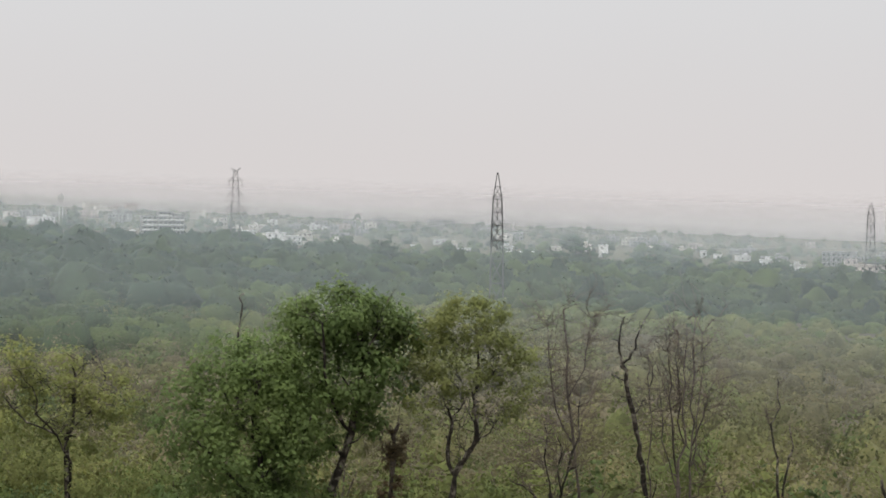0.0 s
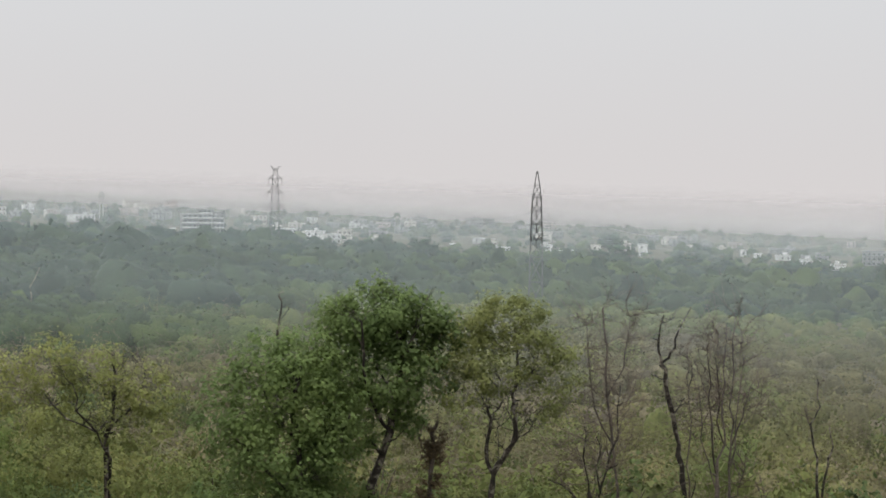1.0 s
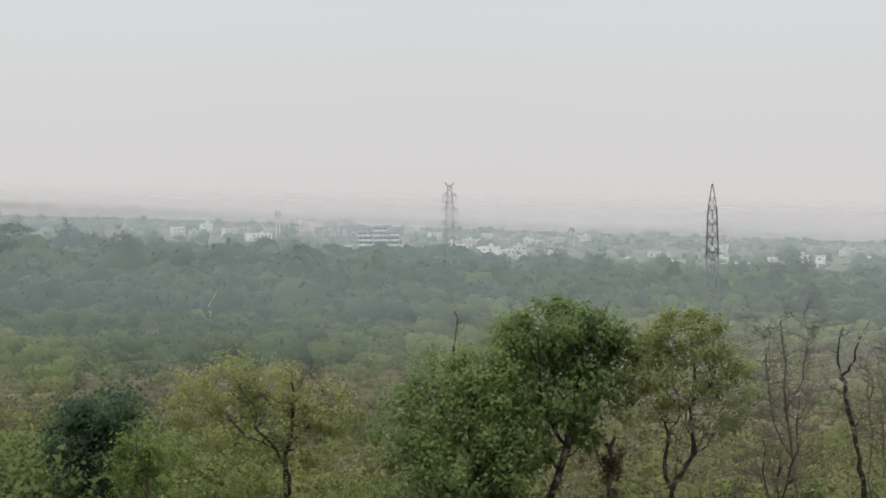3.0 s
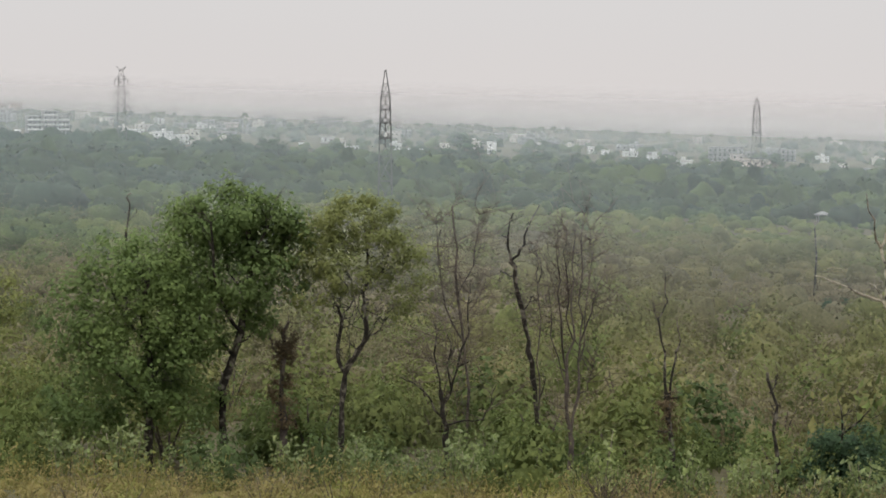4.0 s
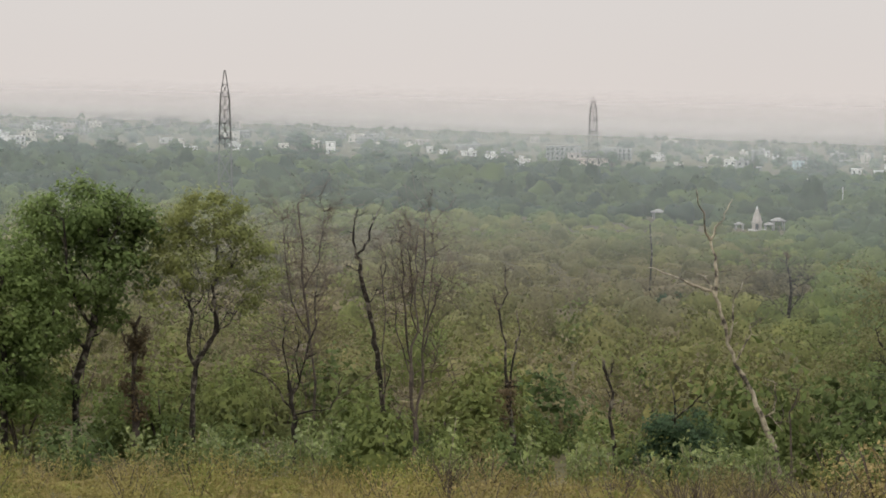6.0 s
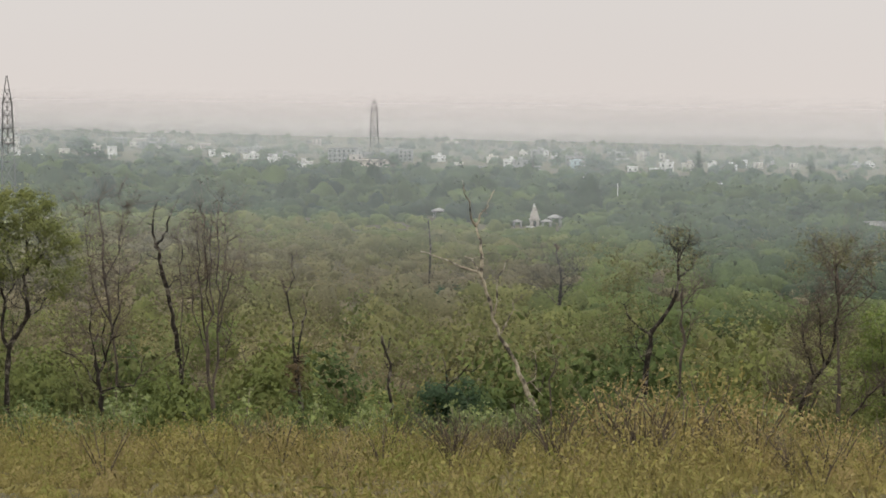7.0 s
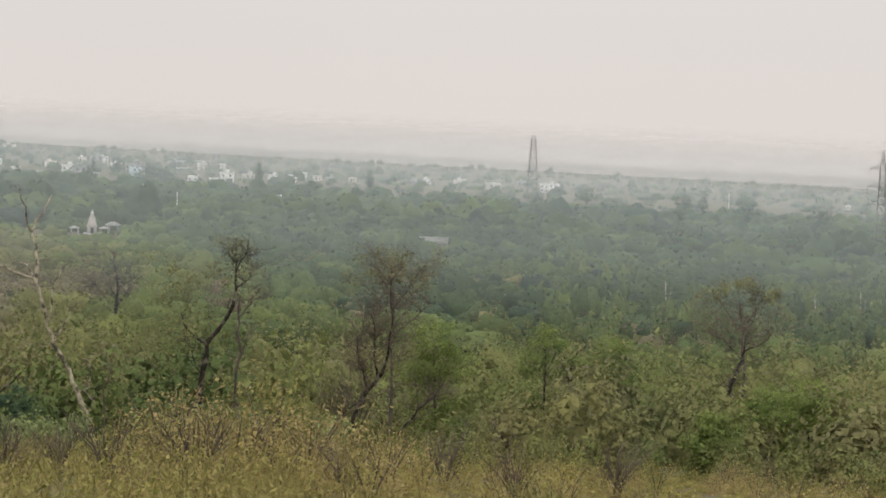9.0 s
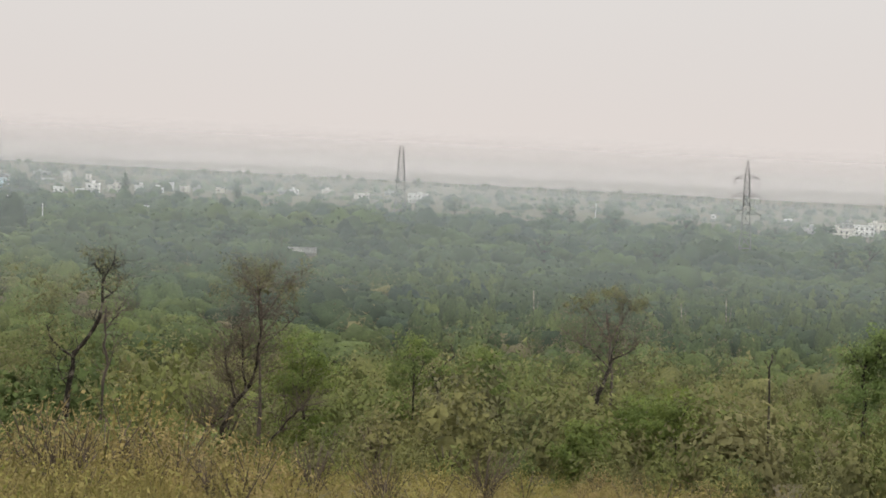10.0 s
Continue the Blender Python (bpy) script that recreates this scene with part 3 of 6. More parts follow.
def tube(line, r0, r1, sides=6, knotty=0.18):
    """A tapered, slightly knotty limb along a line, closed to a point at its tip."""
    n = len(line)
    along = np.gradient(line, axis=0)
    along /= np.linalg.norm(along, axis=1)[:, None] + 1e-9
    ref = np.array([0.3, 1.0, 0.2])
    u = np.cross(along, ref)
    u /= np.linalg.norm(u, axis=1)[:, None] + 1e-9
    w = np.cross(along, u)
    r = np.linspace(r0, r1, n) * rng.uniform(1 - knotty, 1 + knotty, n)
    a = np.arange(sides) / sides * 2 * np.pi
    v = line[:, None] + r[:, None, None] * (np.cos(a)[None, :, None] * u[:, None] + np.sin(a)[None, :, None] * w[:, None])
    tip = np.repeat((line[-1] + along[-1] * r1)[None, None], sides, 1) + (v[-1:] - line[-1]) * 0.15
    v = np.concatenate([v, tip]).reshape(-1, 3)
    i, j = np.meshgrid(np.arange(n), np.arange(sides), indexing="ij")
    q = np.stack([i * sides + j, i * sides + (j + 1) % sides, (i + 1) * sides + (j + 1) % sides, (i + 1) * sides + j], -1)
    return v, q.reshape(-1, 4)


def tufts(crowns, size):
    """Leaf tufts in uneven clumps inside flattened balls; returns the leaves."""
    at, out = [], []
    for cx, cz, rx, rz, n in crowns:
        clumps = max(n // 60, min(12, n // 10), 2)
        c = rng.normal(size=(clumps, 3))
        c /= np.linalg.norm(c, axis=1)[:, None]
        c *= rng.uniform(0.3, 1.0, (clumps, 1)) ** 0.6
        way = c + (0, 0, 0.3)
        c = c * (rx, rx * 0.85, rz) + (cx, 0, cz)
        pick = rng.integers(0, clumps, n)
        s = min(0.21 * min(rx, rz) + 0.1, 0.52)
        off = rng.normal(size=(n, 3))
        at.append(c[pick] + off * s * rng.uniform(0.5, 1.2, clumps)[pick][:, None] * (1, 1, 0.75))
        out.append(way[pick] * 0.5 + off * 0.4 + (0, 0, 0.3))
    at, out = np.concatenate(at), np.concatenate(out)
    at[:, 2] = np.maximum(at[:, 2], 0.1)
    return leaves(at, size, size * 0.65, out)


def standing(name, label, category, x, y, limbs, crowns, bark, leaf, leaf_size, twigs):
    """One tree or bush on the ground at x, y, facing the lookout."""
    top = thing(name, (x, y, float(ground_z(x, y))), label, category)
    top.rotation_euler = (0, 0, -math.atan2(x, y))
    lines = []
    depth = {}
    for k, (r0, r1, pts) in enumerate(limbs):
        start = depth.get(pts[0], 0.0)
        span = abs(pts[-1][0] - pts[0][0]) + abs(pts[-1][1] - pts[0][1])
        go = 0.0 if k == 0 else rng.uniform(-0.45, 0.45) * span
        p3 = []
        for s, (px, pz) in enumerate(pts):
            py = start + go * s / (len(pts) - 1)
            depth.setdefault((px, pz), py)
            p3.append((px, py, pz))
        p3 = np.array(p3)
        line = np.insert(p3, np.arange(1, len(p3)), (p3[:-1] + p3[1:]) / 2, axis=0)
        line[1:-1] += rng.normal(0, 0.045, (len(line) - 2, 3)) * (1, 1, 0.5) * min(1.0, span / 2.5)
        lines.append((line, r0, r1))
        m = Mass()
        m.add(*tube(line, r0 * 0.8, r1 * 0.8, 7 if k == 0 else 6, 0.28))
        for s in range(int(rng.integers(0, 4))):
            n = int(rng.integers(1, len(line)))
            way = rng.normal(size=3) * (1, 1, 0.4) + (0, 0, 0.35)
            way *= rng.uniform(0.2, 0.55) / np.linalg.norm(way)
            thick = np.interp(n, [0, len(line)], [r0, r1]) * 0.5
            m.add(*tube(np.array([line[n], line[n] + way * 0.6, line[n] + way + rng.normal(0, 0.06, 3)]), thick, thick * 0.4, 5, 0.3))
        part("trunk" if k == 0 else "limb", m.mesh("limb", bark, True), top)
    count, reach, wood = twigs
    fine = Mass()
    for k in range(count):
        line, r0, r1 = lines[rng.integers(0, len(lines))]
        at = line[rng.integers(int(len(line) * 0.35), len(line))]
        way = rng.normal(size=3) * (1, 1, 0.5) + (0, 0, 0.75)
        way /= np.linalg.norm(way)
        far_end = at + way * reach * rng.uniform(0.5, 1.2)
        bend = (at + far_end) / 2 + rng.normal(0, 0.12 * reach, 3)
        twig = smooth_line([at, bend, far_end], 3)
        fine.add(*tube(twig, 0.019, 0.008, 4))
        for s in range(3):
            root = twig[rng.integers(2, len(twig))]
            fine.add(*tube(np.array([root, root + (way + rng.normal(0, 0.6, 3)) * reach * 0.35, root + (way + rng.normal(0, 0.6, 3) + (0, 0, 0.3)) * reach * 0.65]), 0.014, 0.006, 3))
    if count:
        tagged(part("twig_tangle", fine.mesh("twig_tangle", wood), top), kind="stuff")
    if crowns:
        v, q, w = tufts(crowns, leaf_size)
        part("crown", raw_mesh("crown", v, q, leaf, None, True, w), top)
    return top


def distant_tree(x, y, height, width, shape, label):
    """A tree of the woods or the town: shape is round, flat or pointed."""
    top = thing("tree", (x, y, float(ground_z(x, y))), label, "tree")
    m = Mass()
    m.add(*tube(smooth_line([(0, 0, -0.2), (0.2, 0, height * 0.35), (-0.1, 0.1, height * 0.75)]), 0.028 * height, 0.008 * height))
    part("trunk", m.mesh("trunk", BARK_DARK, True), top)
    for k in range(4):
        a = rng.uniform(0, 6.28)
        m = Mass()
        m.add(*tube(smooth_line([(0.1, 0, height * (0.3 + 0.08 * k)), (math.cos(a) * width * 0.2, math.sin(a) * width * 0.2, height * (0.45 + 0.08 * k)),
                                 (math.cos(a) * width * 0.36, math.sin(a) * width * 0.36, height * (0.6 + 0.07 * k))], 3), 0.012 * height, 0.004 * height, 5))
        part("limb", m.mesh("limb", BARK_DARK, True), top)
    if shape == "flat":
        balls = [(dx * width, height * dz, width * 0.19, height * 0.05, 200) for dx, dz in ((-0.36, 0.86), (-0.14, 0.93), (0.1, 0.95), (0.34, 0.88), (0.0, 0.86))]
        balls += [(dx * width, height * dz, width * 0.34, height * 0.16, 170) for dx, dz in ((-0.3, 0.55), (0.25, 0.5), (-0.05, 0.66), (0, 0.3))]
    elif shape == "pointed":
        balls = [(rng.uniform(-0.06, 0.06) * width, height * h, width * w, height * 0.12, 110) for h, w in ((0.25, 0.42), (0.42, 0.4), (0.58, 0.33), (0.74, 0.24), (0.9, 0.11))]
    else:
        balls = [(dx * width * rng.uniform(0.8, 1.2), height * dz * rng.uniform(0.92, 1.05), width * r, height * 0.17, 150)
                 for dx, dz, r in ((0.05, 0.8, 0.2), (-0.24, 0.64, 0.24), (0.27, 0.66, 0.22), (0.05, 0.52, 0.36), (-0.4, 0.36, 0.3), (0.42, 0.34, 0.32), (0, 0.2, 0.5))]
    leafage = tufts([(cx, cz, w, h, int(n * 1.7)) for cx, cz, w, h, n in balls], max(0.04 * width, 0.42))
    solid = [(core(max(w * 0.7, 0.4), 0.4), cx, cz - h * 0.7) for cx, cz, w, h, n in balls if h > height * 0.08]
    v, q, w = joined(leafage, *((cv + (cx, 0, max(cz, 0.2)), cq, cw) for (cv, cq, cw), cx, cz in solid))
    part("crown", raw_mesh("crown", v, q, DEEP_LEAF, None, True, w), top)
    return top

# ---------------------------------------------------------------- trees and bushes that stand out
# limbs: radius at foot and tip, then points (across, up) in metres; crowns: across, up, half width, half height, tufts
standing("tree", "broad dark green tree with a leaning trunk", "tree", -4.49, 94.89,
    [(0.22, 0.15, [(0.0, -0.1), (0.0, 2.55), (-0.05, 3.77), (0.39, 5.17), (0.77, 6.11), (0.95, 7.52), (1.09, 8.93), (1.04, 10.57)]),
     (0.12, 0.05, [(0.77, 6.11), (0.22, 6.82), (-0.25, 7.99), (-0.37, 9.39), (-0.49, 10.8)]),
     (0.1, 0.04, [(1.09, 8.93), (1.62, 9.87), (1.97, 10.92)]),
     (0.1, 0.04, [(0.39, 5.17), (-0.59, 6.11), (-1.3, 6.81), (-1.65, 7.75)]),
     (0.06, 0.03, [(0.95, 7.52), (0.22, 8.69), (0.1, 10.1), (0.33, 11.74)])],
    [(0.2, 11.15, 2.6, 1.35, 4500), (-2.2, 4.6, 1.5, 1.3, 1300), (-1.3, 3.2, 1.5, 1.1, 900), (-2.5, 8.6, 1.2, 1.1, 900), (3.0, 10.2, 1.0, 1.0, 700), (1.51, 10.1, 1.52, 1.52, 2100), (-1.31, 9.98, 1.52, 1.52, 1950), (0.69, 8.46, 2.15, 1.52, 2700), (-0.95, 7.52, 1.64, 1.26, 1800), (2.45, 8.7, 1.14, 1.52, 900), (-0.83, 5.87, 1.14, 1.02, 780), (1.51, 6.82, 1.02, 1.02, 660)],
    BARK_DARK, DARK_LEAF, 0.205, (26, 1.1, BARK_DARK))
standing("tree", "low spreading dark green tree with several stems", "tree", -7.4, 92.71,
    [(0.2, 0.13, [(0.0, -0.1), (0.0, 1.76), (-0.0, 3.02), (0.18, 4.16), (-0.05, 5.53), (-0.29, 6.9), (0.05, 8.5)]),
     (0.12, 0.05, [(0.18, 4.16), (1.09, 4.85), (1.77, 5.76), (2.11, 6.68)]),
     (0.1, 0.05, [(-0.0, 3.02), (-0.96, 3.93), (-1.65, 4.84), (-2.57, 5.75)]),
     (0.08, 0.04, [(-0.05, 5.53), (-0.86, 6.44), (-1.43, 7.58)])],
    [(-0.29, 8.5, 2.46, 1.61, 3900), (-2.34, 6.67, 1.98, 1.98, 2400), (0.86, 6.45, 1.85, 1.61, 2400), (-0.74, 4.84, 2.71, 1.48, 2700), (1.55, 4.62, 1.11, 1.48, 750), (-1.88, 3.13, 2.71, 1.11, 2400), (0.86, 3.13, 1.48, 0.98, 1140)],
    BARK_DARK, DARK_LEAF, 0.205, (22, 1.1, BARK_DARK))
standing("tree", "yellow-green tree with a twisted forked black trunk", "tree", 0.46, 95.0,
    [(0.17, 0.13, [(0.0, -0.1), (0.0, 2.31), (0.02, 3.3), (0.07, 4.13), (0.25, 4.84), (0.65, 5.5), (1.05, 6.07), (1.03, 6.73), (0.91, 7.32)]),
     (0.11, 0.06, [(0.16, 4.48), (-0.1, 5.07), (-0.17, 6.02), (-0.03, 6.84), (-0.15, 7.38), (-0.32, 7.48)]),
     (0.1, 0.05, [(0.91, 7.32), (0.91, 7.91), (1.14, 8.47), (1.07, 9.32), (1.09, 10.03), (0.95, 10.74)]),
     (0.06, 0.03, [(1.14, 8.47), (1.52, 8.66), (1.94, 9.09)]),
     (0.05, 0.025, [(1.05, 6.07), (1.38, 6.21), (1.71, 6.61), (1.95, 6.97)]),
     (0.05, 0.025, [(-0.03, 6.84), (0.29, 7.32), (0.53, 7.91), (0.17, 8.85)])],
    [(0.52, 10.86, 2.17, 1.14, 2900), (-1.01, 10.03, 1.4, 1.53, 1500), (1.94, 10.03, 1.3, 1.53, 1200), (0.05, 8.85, 2.04, 1.14, 1500), (2.89, 9.09, 1.2, 1.8, 1100), (-1.3, 7.9, 1.1, 1.02, 600), (2.1, 7.6, 1.2, 1.02, 600), (0.52, 11.8, 1.14, 0.64, 600)],
    BARK_DARK, YELLOW_LEAF, 0.15, (42, 1.1, BARK_DARK))
standing("dead_tree", "dead trunk draped in dry brown vines", "dead tree", -2.02, 95.98,
    [(0.2, 0.1, [(0.0, -0.1), (0.0, 2.44), (-0.1, 3.75), (-0.01, 4.94), (0.13, 6.13), (0.23, 6.56)]),
     (0.07, 0.03, [(-0.01, 4.94), (-0.39, 5.41), (-0.63, 6.24)])],
    [(0.0, 4.6, 0.36, 1.9, 800), (0.34, 4.9, 0.32, 1.4, 420), (-0.32, 4.3, 0.3, 1.4, 340), (0.05, 2.4, 0.5, 1.3, 600)],
    BARK_GREY, VINE, 0.136, (14, 0.6, TWIG))
standing("dead_tree", "small bare tree with crooked spreading limbs", "dead tree", 4.77, 93.88,
    [(0.15, 0.11, [(0.0, -0.1), (0.0, 1.3), (0.02, 2.03), (-0.05, 2.73), (-0.12, 3.43), (-0.24, 4.02)]),
     (0.07, 0.03, [(-0.05, 2.73), (-0.47, 3.27), (-0.85, 4.02), (-1.27, 4.44), (-1.88, 4.72)]),
     (0.08, 0.04, [(-0.12, 3.43), (0.23, 4.02), (0.46, 4.96), (0.69, 5.19)]),
     (0.06, 0.025, [(0.46, 4.96), (0.88, 6.36), (0.9, 7.54), (0.99, 8.36)]),
     (0.05, 0.02, [(-0.24, 4.02), (-0.43, 4.95), (-0.39, 6.13), (-0.53, 6.95)]),
     (0.05, 0.02, [(0.23, 4.02), (0.08, 5.19), (0.22, 6.13), (0.03, 6.48)]),
     (0.05, 0.02, [(-0.0, 2.56), (0.77, 2.73), (1.47, 2.8), (1.87, 3.44), (2.06, 4.26)])],
    [(0.13, 7.07, 1.26, 1.77, 216)],
    BARK_DARK, BROWN_LEAF, 0.082, (46, 1.5, TWIG))
standing("dead_tree", "slender leafless tree of fine brown twigs", "dead tree", 6.74, 111.8,
    [(0.1, 0.05, [(0.0, -0.1), (0.0, 2.68), (-0.29, 5.19), (-0.51, 7.42), (-0.63, 9.66), (-0.8, 11.75)]),
     (0.06, 0.02, [(-0.29, 5.19), (-1.13, 6.87), (-1.41, 8.82), (-1.53, 11.05)]),
     (0.06, 0.02, [(-0.51, 7.42), (0.26, 8.82), (0.4, 10.22), (0.54, 11.33)])],
    [(-0.57, 9.1, 1.5, 2.11, 288)],
    BARK_GREY, BROWN_LEAF, 0.088, (60, 1.6, TWIG))
standing("dead_tree", "tall dead tree with a forked black top", "dead tree", 8.74, 94.6,
    [(0.15, 0.11, [(0.0, -0.1), (0.0, 2.0), (-0.12, 3.07), (-0.27, 4.14), (-0.39, 5.32), (-0.53, 6.27), (-0.77, 7.46), (-1.01, 8.52), (-1.18, 9.35), (-1.25, 9.71)]),
     (0.075, 0.03, [(-1.2, 9.47), (-1.3, 10.18), (-1.33, 10.89), (-1.16, 11.6)]),
     (0.08, 0.025, [(-1.25, 9.59), (-0.92, 9.83), (-0.73, 10.3), (-0.66, 10.89), (-0.35, 11.3), (-0.07, 11.91)]),
     (0.04, 0.02, [(-1.11, 8.92), (-1.34, 8.97), (-1.53, 9.07)]),
     (0.035, 0.02, [(-0.77, 7.46), (-0.49, 7.81), (-0.25, 8.17)]),
     (0.05, 0.02, [(-0.05, 3.55), (0.11, 4.14), (0.23, 4.73)])],
    [],
    BARK_DARK, BROWN_LEAF, 0.082, (10, 0.5, BARK_DARK))
standing("dead_tree", "thin dead sapling with stub branches", "dead tree", 8.97, 97.59,
    [(0.05, 0.02, [(0.0, -0.1), (0.0, 3.67), (-0.05, 5.14), (0.04, 7.09), (-0.06, 8.56), (-0.16, 9.29), (-0.11, 10.39)]),
     (0.03, 0.015, [(-0.06, 8.56), (0.08, 9.05), (0.03, 9.66)])],
    [],
    BARK_GREY, BROWN_LEAF, 0.082, (8, 0.5, TWIG))
standing("dead_tree", "bare tree of many upright reddish stems", "dead tree", 10.02, 94.47,
    [(0.16, 0.11, [(0.0, -0.1), (0.0, 0.9), (0.04, 2.04), (-0.1, 2.99), (-0.2, 3.94), (-0.18, 5.0)]),
     (0.07, 0.02, [(-0.18, 5.0), (-0.42, 6.07), (-0.4, 7.26), (-0.54, 8.44), (-0.5, 9.39), (-0.64, 10.34)]),
     (0.07, 0.02, [(-0.18, 5.0), (0.08, 6.31), (-0.02, 7.49), (0.12, 8.68), (0.05, 9.87), (0.12, 11.17)]),
     (0.08, 0.025, [(-0.0, 2.28), (0.32, 3.94), (0.37, 5.36), (0.41, 6.55), (0.36, 7.73), (0.45, 9.16), (0.4, 10.58), (0.47, 11.41)]),
     (0.06, 0.02, [(0.41, 6.31), (0.79, 7.14), (0.98, 7.97), (1.12, 8.8)]),
     (0.05, 0.015, [(-0.2, 4.41), (-0.58, 5.6), (-0.82, 6.54), (-0.92, 7.73), (-0.97, 8.68)]),
     (0.05, 0.015, [(0.37, 5.36), (0.65, 6.78), (0.69, 8.21), (0.83, 9.63), (0.78, 10.82)]),
     (0.05, 0.015, [(0.08, 6.31), (-0.16, 7.26), (-0.21, 8.68), (-0.26, 10.1), (-0.21, 11.05)]),
     (0.04, 0.015, [(0.32, 3.94), (0.66, 4.17), (0.84, 4.89), (0.99, 5.36)])],
    [(0.05, 9.87, 0.97, 1.79, 144), (-0.05, 2.99, 0.77, 1.03, 108)],
    BARK_GREY, BROWN_LEAF, 0.082, (110, 1.2, TWIG))
standing("dead_tree", "twisted dead tree, trunk wrapped in vines", "dead tree", 14.2, 93.93,
    [(0.17, 0.1, [(0.0, -0.1), (0.0, 1.57), (-0.05, 2.66), (-0.19, 3.73), (-0.24, 4.32)]),
     (0.075, 0.025, [(-0.24, 4.27), (-0.34, 5.27), (-0.37, 5.98), (-0.53, 6.69), (-0.56, 7.4), (-0.3, 7.87), (-0.18, 8.35), (-0.37, 8.82), (-0.35, 9.25)]),
     (0.07, 0.025, [(-0.1, 4.08), (0.06, 5.27), (0.13, 5.98), (0.3, 6.45), (0.25, 6.93), (0.18, 7.35)]),
     (0.035, 0.015, [(-0.53, 7.16), (-0.77, 7.63), (-0.89, 8.11)])],
    [(-0.15, 3.37, 0.39, 1.16, 576), (-0.36, 3.73, 0.3, 0.51, 108)],
    BARK_DARK, VINE, 0.122, (14, 0.5, TWIG))
standing("dead_tree", "short black dead stem with broken limbs", "dead tree", 18.16, 91.21,
    [(0.11, 0.07, [(0.0, -0.1), (0.0, 0.96), (-0.07, 1.93), (-0.19, 2.97), (-0.15, 3.89), (-0.36, 4.7), (-0.47, 5.28)]),
     (0.04, 0.02, [(-0.19, 3.78), (-0.35, 4.12)]),
     (0.04, 0.02, [(-0.36, 4.47), (-0.17, 4.75), (-0.13, 4.98)])],
    [],
    BARK_DARK, BROWN_LEAF, 0.082, (6, 0.4, BARK_DARK))
standing("dead_tree", "large pale dead tree leaning with forked limbs", "dead tree", 25.17, 90.57,
    [(0.16, 0.09, [(0.0, -0.1), (0.0, 0.76), (-0.21, 1.73), (-0.54, 2.77), (-0.96, 3.69), (-1.37, 4.5), (-1.84, 5.38), (-2.16, 6.24), (-2.35, 7.05), (-2.63, 7.97), (-2.96, 8.66)]),
     (0.085, 0.03, [(-2.86, 8.48), (-3.4, 8.62), (-3.93, 8.78), (-4.44, 9.05), (-4.9, 9.12), (-5.32, 9.35), (-5.64, 9.42)]),
     (0.05, 0.02, [(-2.96, 8.62), (-3.24, 9.08), (-3.56, 9.17)]),
     (0.1, 0.055, [(-2.77, 8.2), (-2.68, 8.89), (-2.75, 9.59), (-2.91, 10.17), (-3.01, 10.74)]),
     (0.065, 0.025, [(-3.01, 10.63), (-3.24, 11.32), (-3.29, 11.78), (-3.47, 12.25), (-3.59, 12.87)]),
     (0.06, 0.025, [(-2.98, 10.63), (-2.78, 11.16), (-2.5, 11.55), (-2.32, 11.95), (-2.13, 12.32)]),
     (0.07, 0.03, [(-2.19, 6.35), (-2.03, 7.05), (-2.05, 7.74), (-1.94, 8.32), (-1.62, 8.9)]),
     (0.05, 0.02, [(-1.84, 5.54), (-1.54, 6.12), (-1.24, 6.7), (-1.29, 7.09)]),
     (0.06, 0.025, [(-0.68, 3.12), (-0.21, 3.4), (-0.17, 3.93), (-0.22, 4.62)]),
     (0.04, 0.02, [(-0.49, 3.23), (-0.14, 2.89), (0.11, 2.54)])],
    [],
    BARK_PALE, BROWN_LEAF, 0.082, (10, 0.5, BARK_GREY))
standing("dead_tree", "thin dark dead stem standing in brush", "dead tree", 26.15, 92.37,
    [(0.06, 0.03, [(0.0, -0.1), (0.0, 2.12), (0.02, 3.3), (0.23, 4.13), (0.47, 4.48)]),
     (0.03, 0.015, [(0.04, 3.42), (0.28, 3.77), (0.37, 4.2)])],
    [],
    BARK_GREY, BROWN_LEAF, 0.082, (4, 0.4, TWIG))
standing("dead_tree", "dark leafless tree with a ragged nest on top", "dead tree", 57.08, 205.34,
    [(0.24, 0.1, [(0.0, -0.1), (0.0, 0.68), (0.26, 2.77), (0.51, 4.86), (0.14, 6.69), (0.03, 8.25)]),
     (0.07, 0.02, [(0.26, 2.77), (1.3, 4.34), (1.81, 5.91)]),
     (0.06, 0.02, [(0.36, 3.81), (-0.8, 5.64), (-1.32, 6.68)]),
     (0.05, 0.02, [(0.51, 4.86), (1.55, 5.64), (2.6, 6.43)]),
     (0.05, 0.02, [(0.26, 2.25), (-1.05, 3.55), (-1.73, 4.85)])],
    [(0.09, 8.25, 0.33, 0.33, 90)],
    BARK_DARK, VINE, 0.204, (90, 2.0, BARK_DARK))
standing("dead_tree", "slender dead pole of a tree, leafless", "dead tree", 54.95, 256.15,
    [(0.2, 0.09, [(0.0, -0.1), (0.0, 0.45), (-0.07, 3.36), (0.11, 6.6), (-0.15, 9.83)]),
     (0.05, 0.02, [(-0.0, 2.07), (0.51, 4.01), (0.76, 4.98)])],
    [],
    BARK_DARK, BROWN_LEAF, 0.136, (8, 0.8, TWIG))
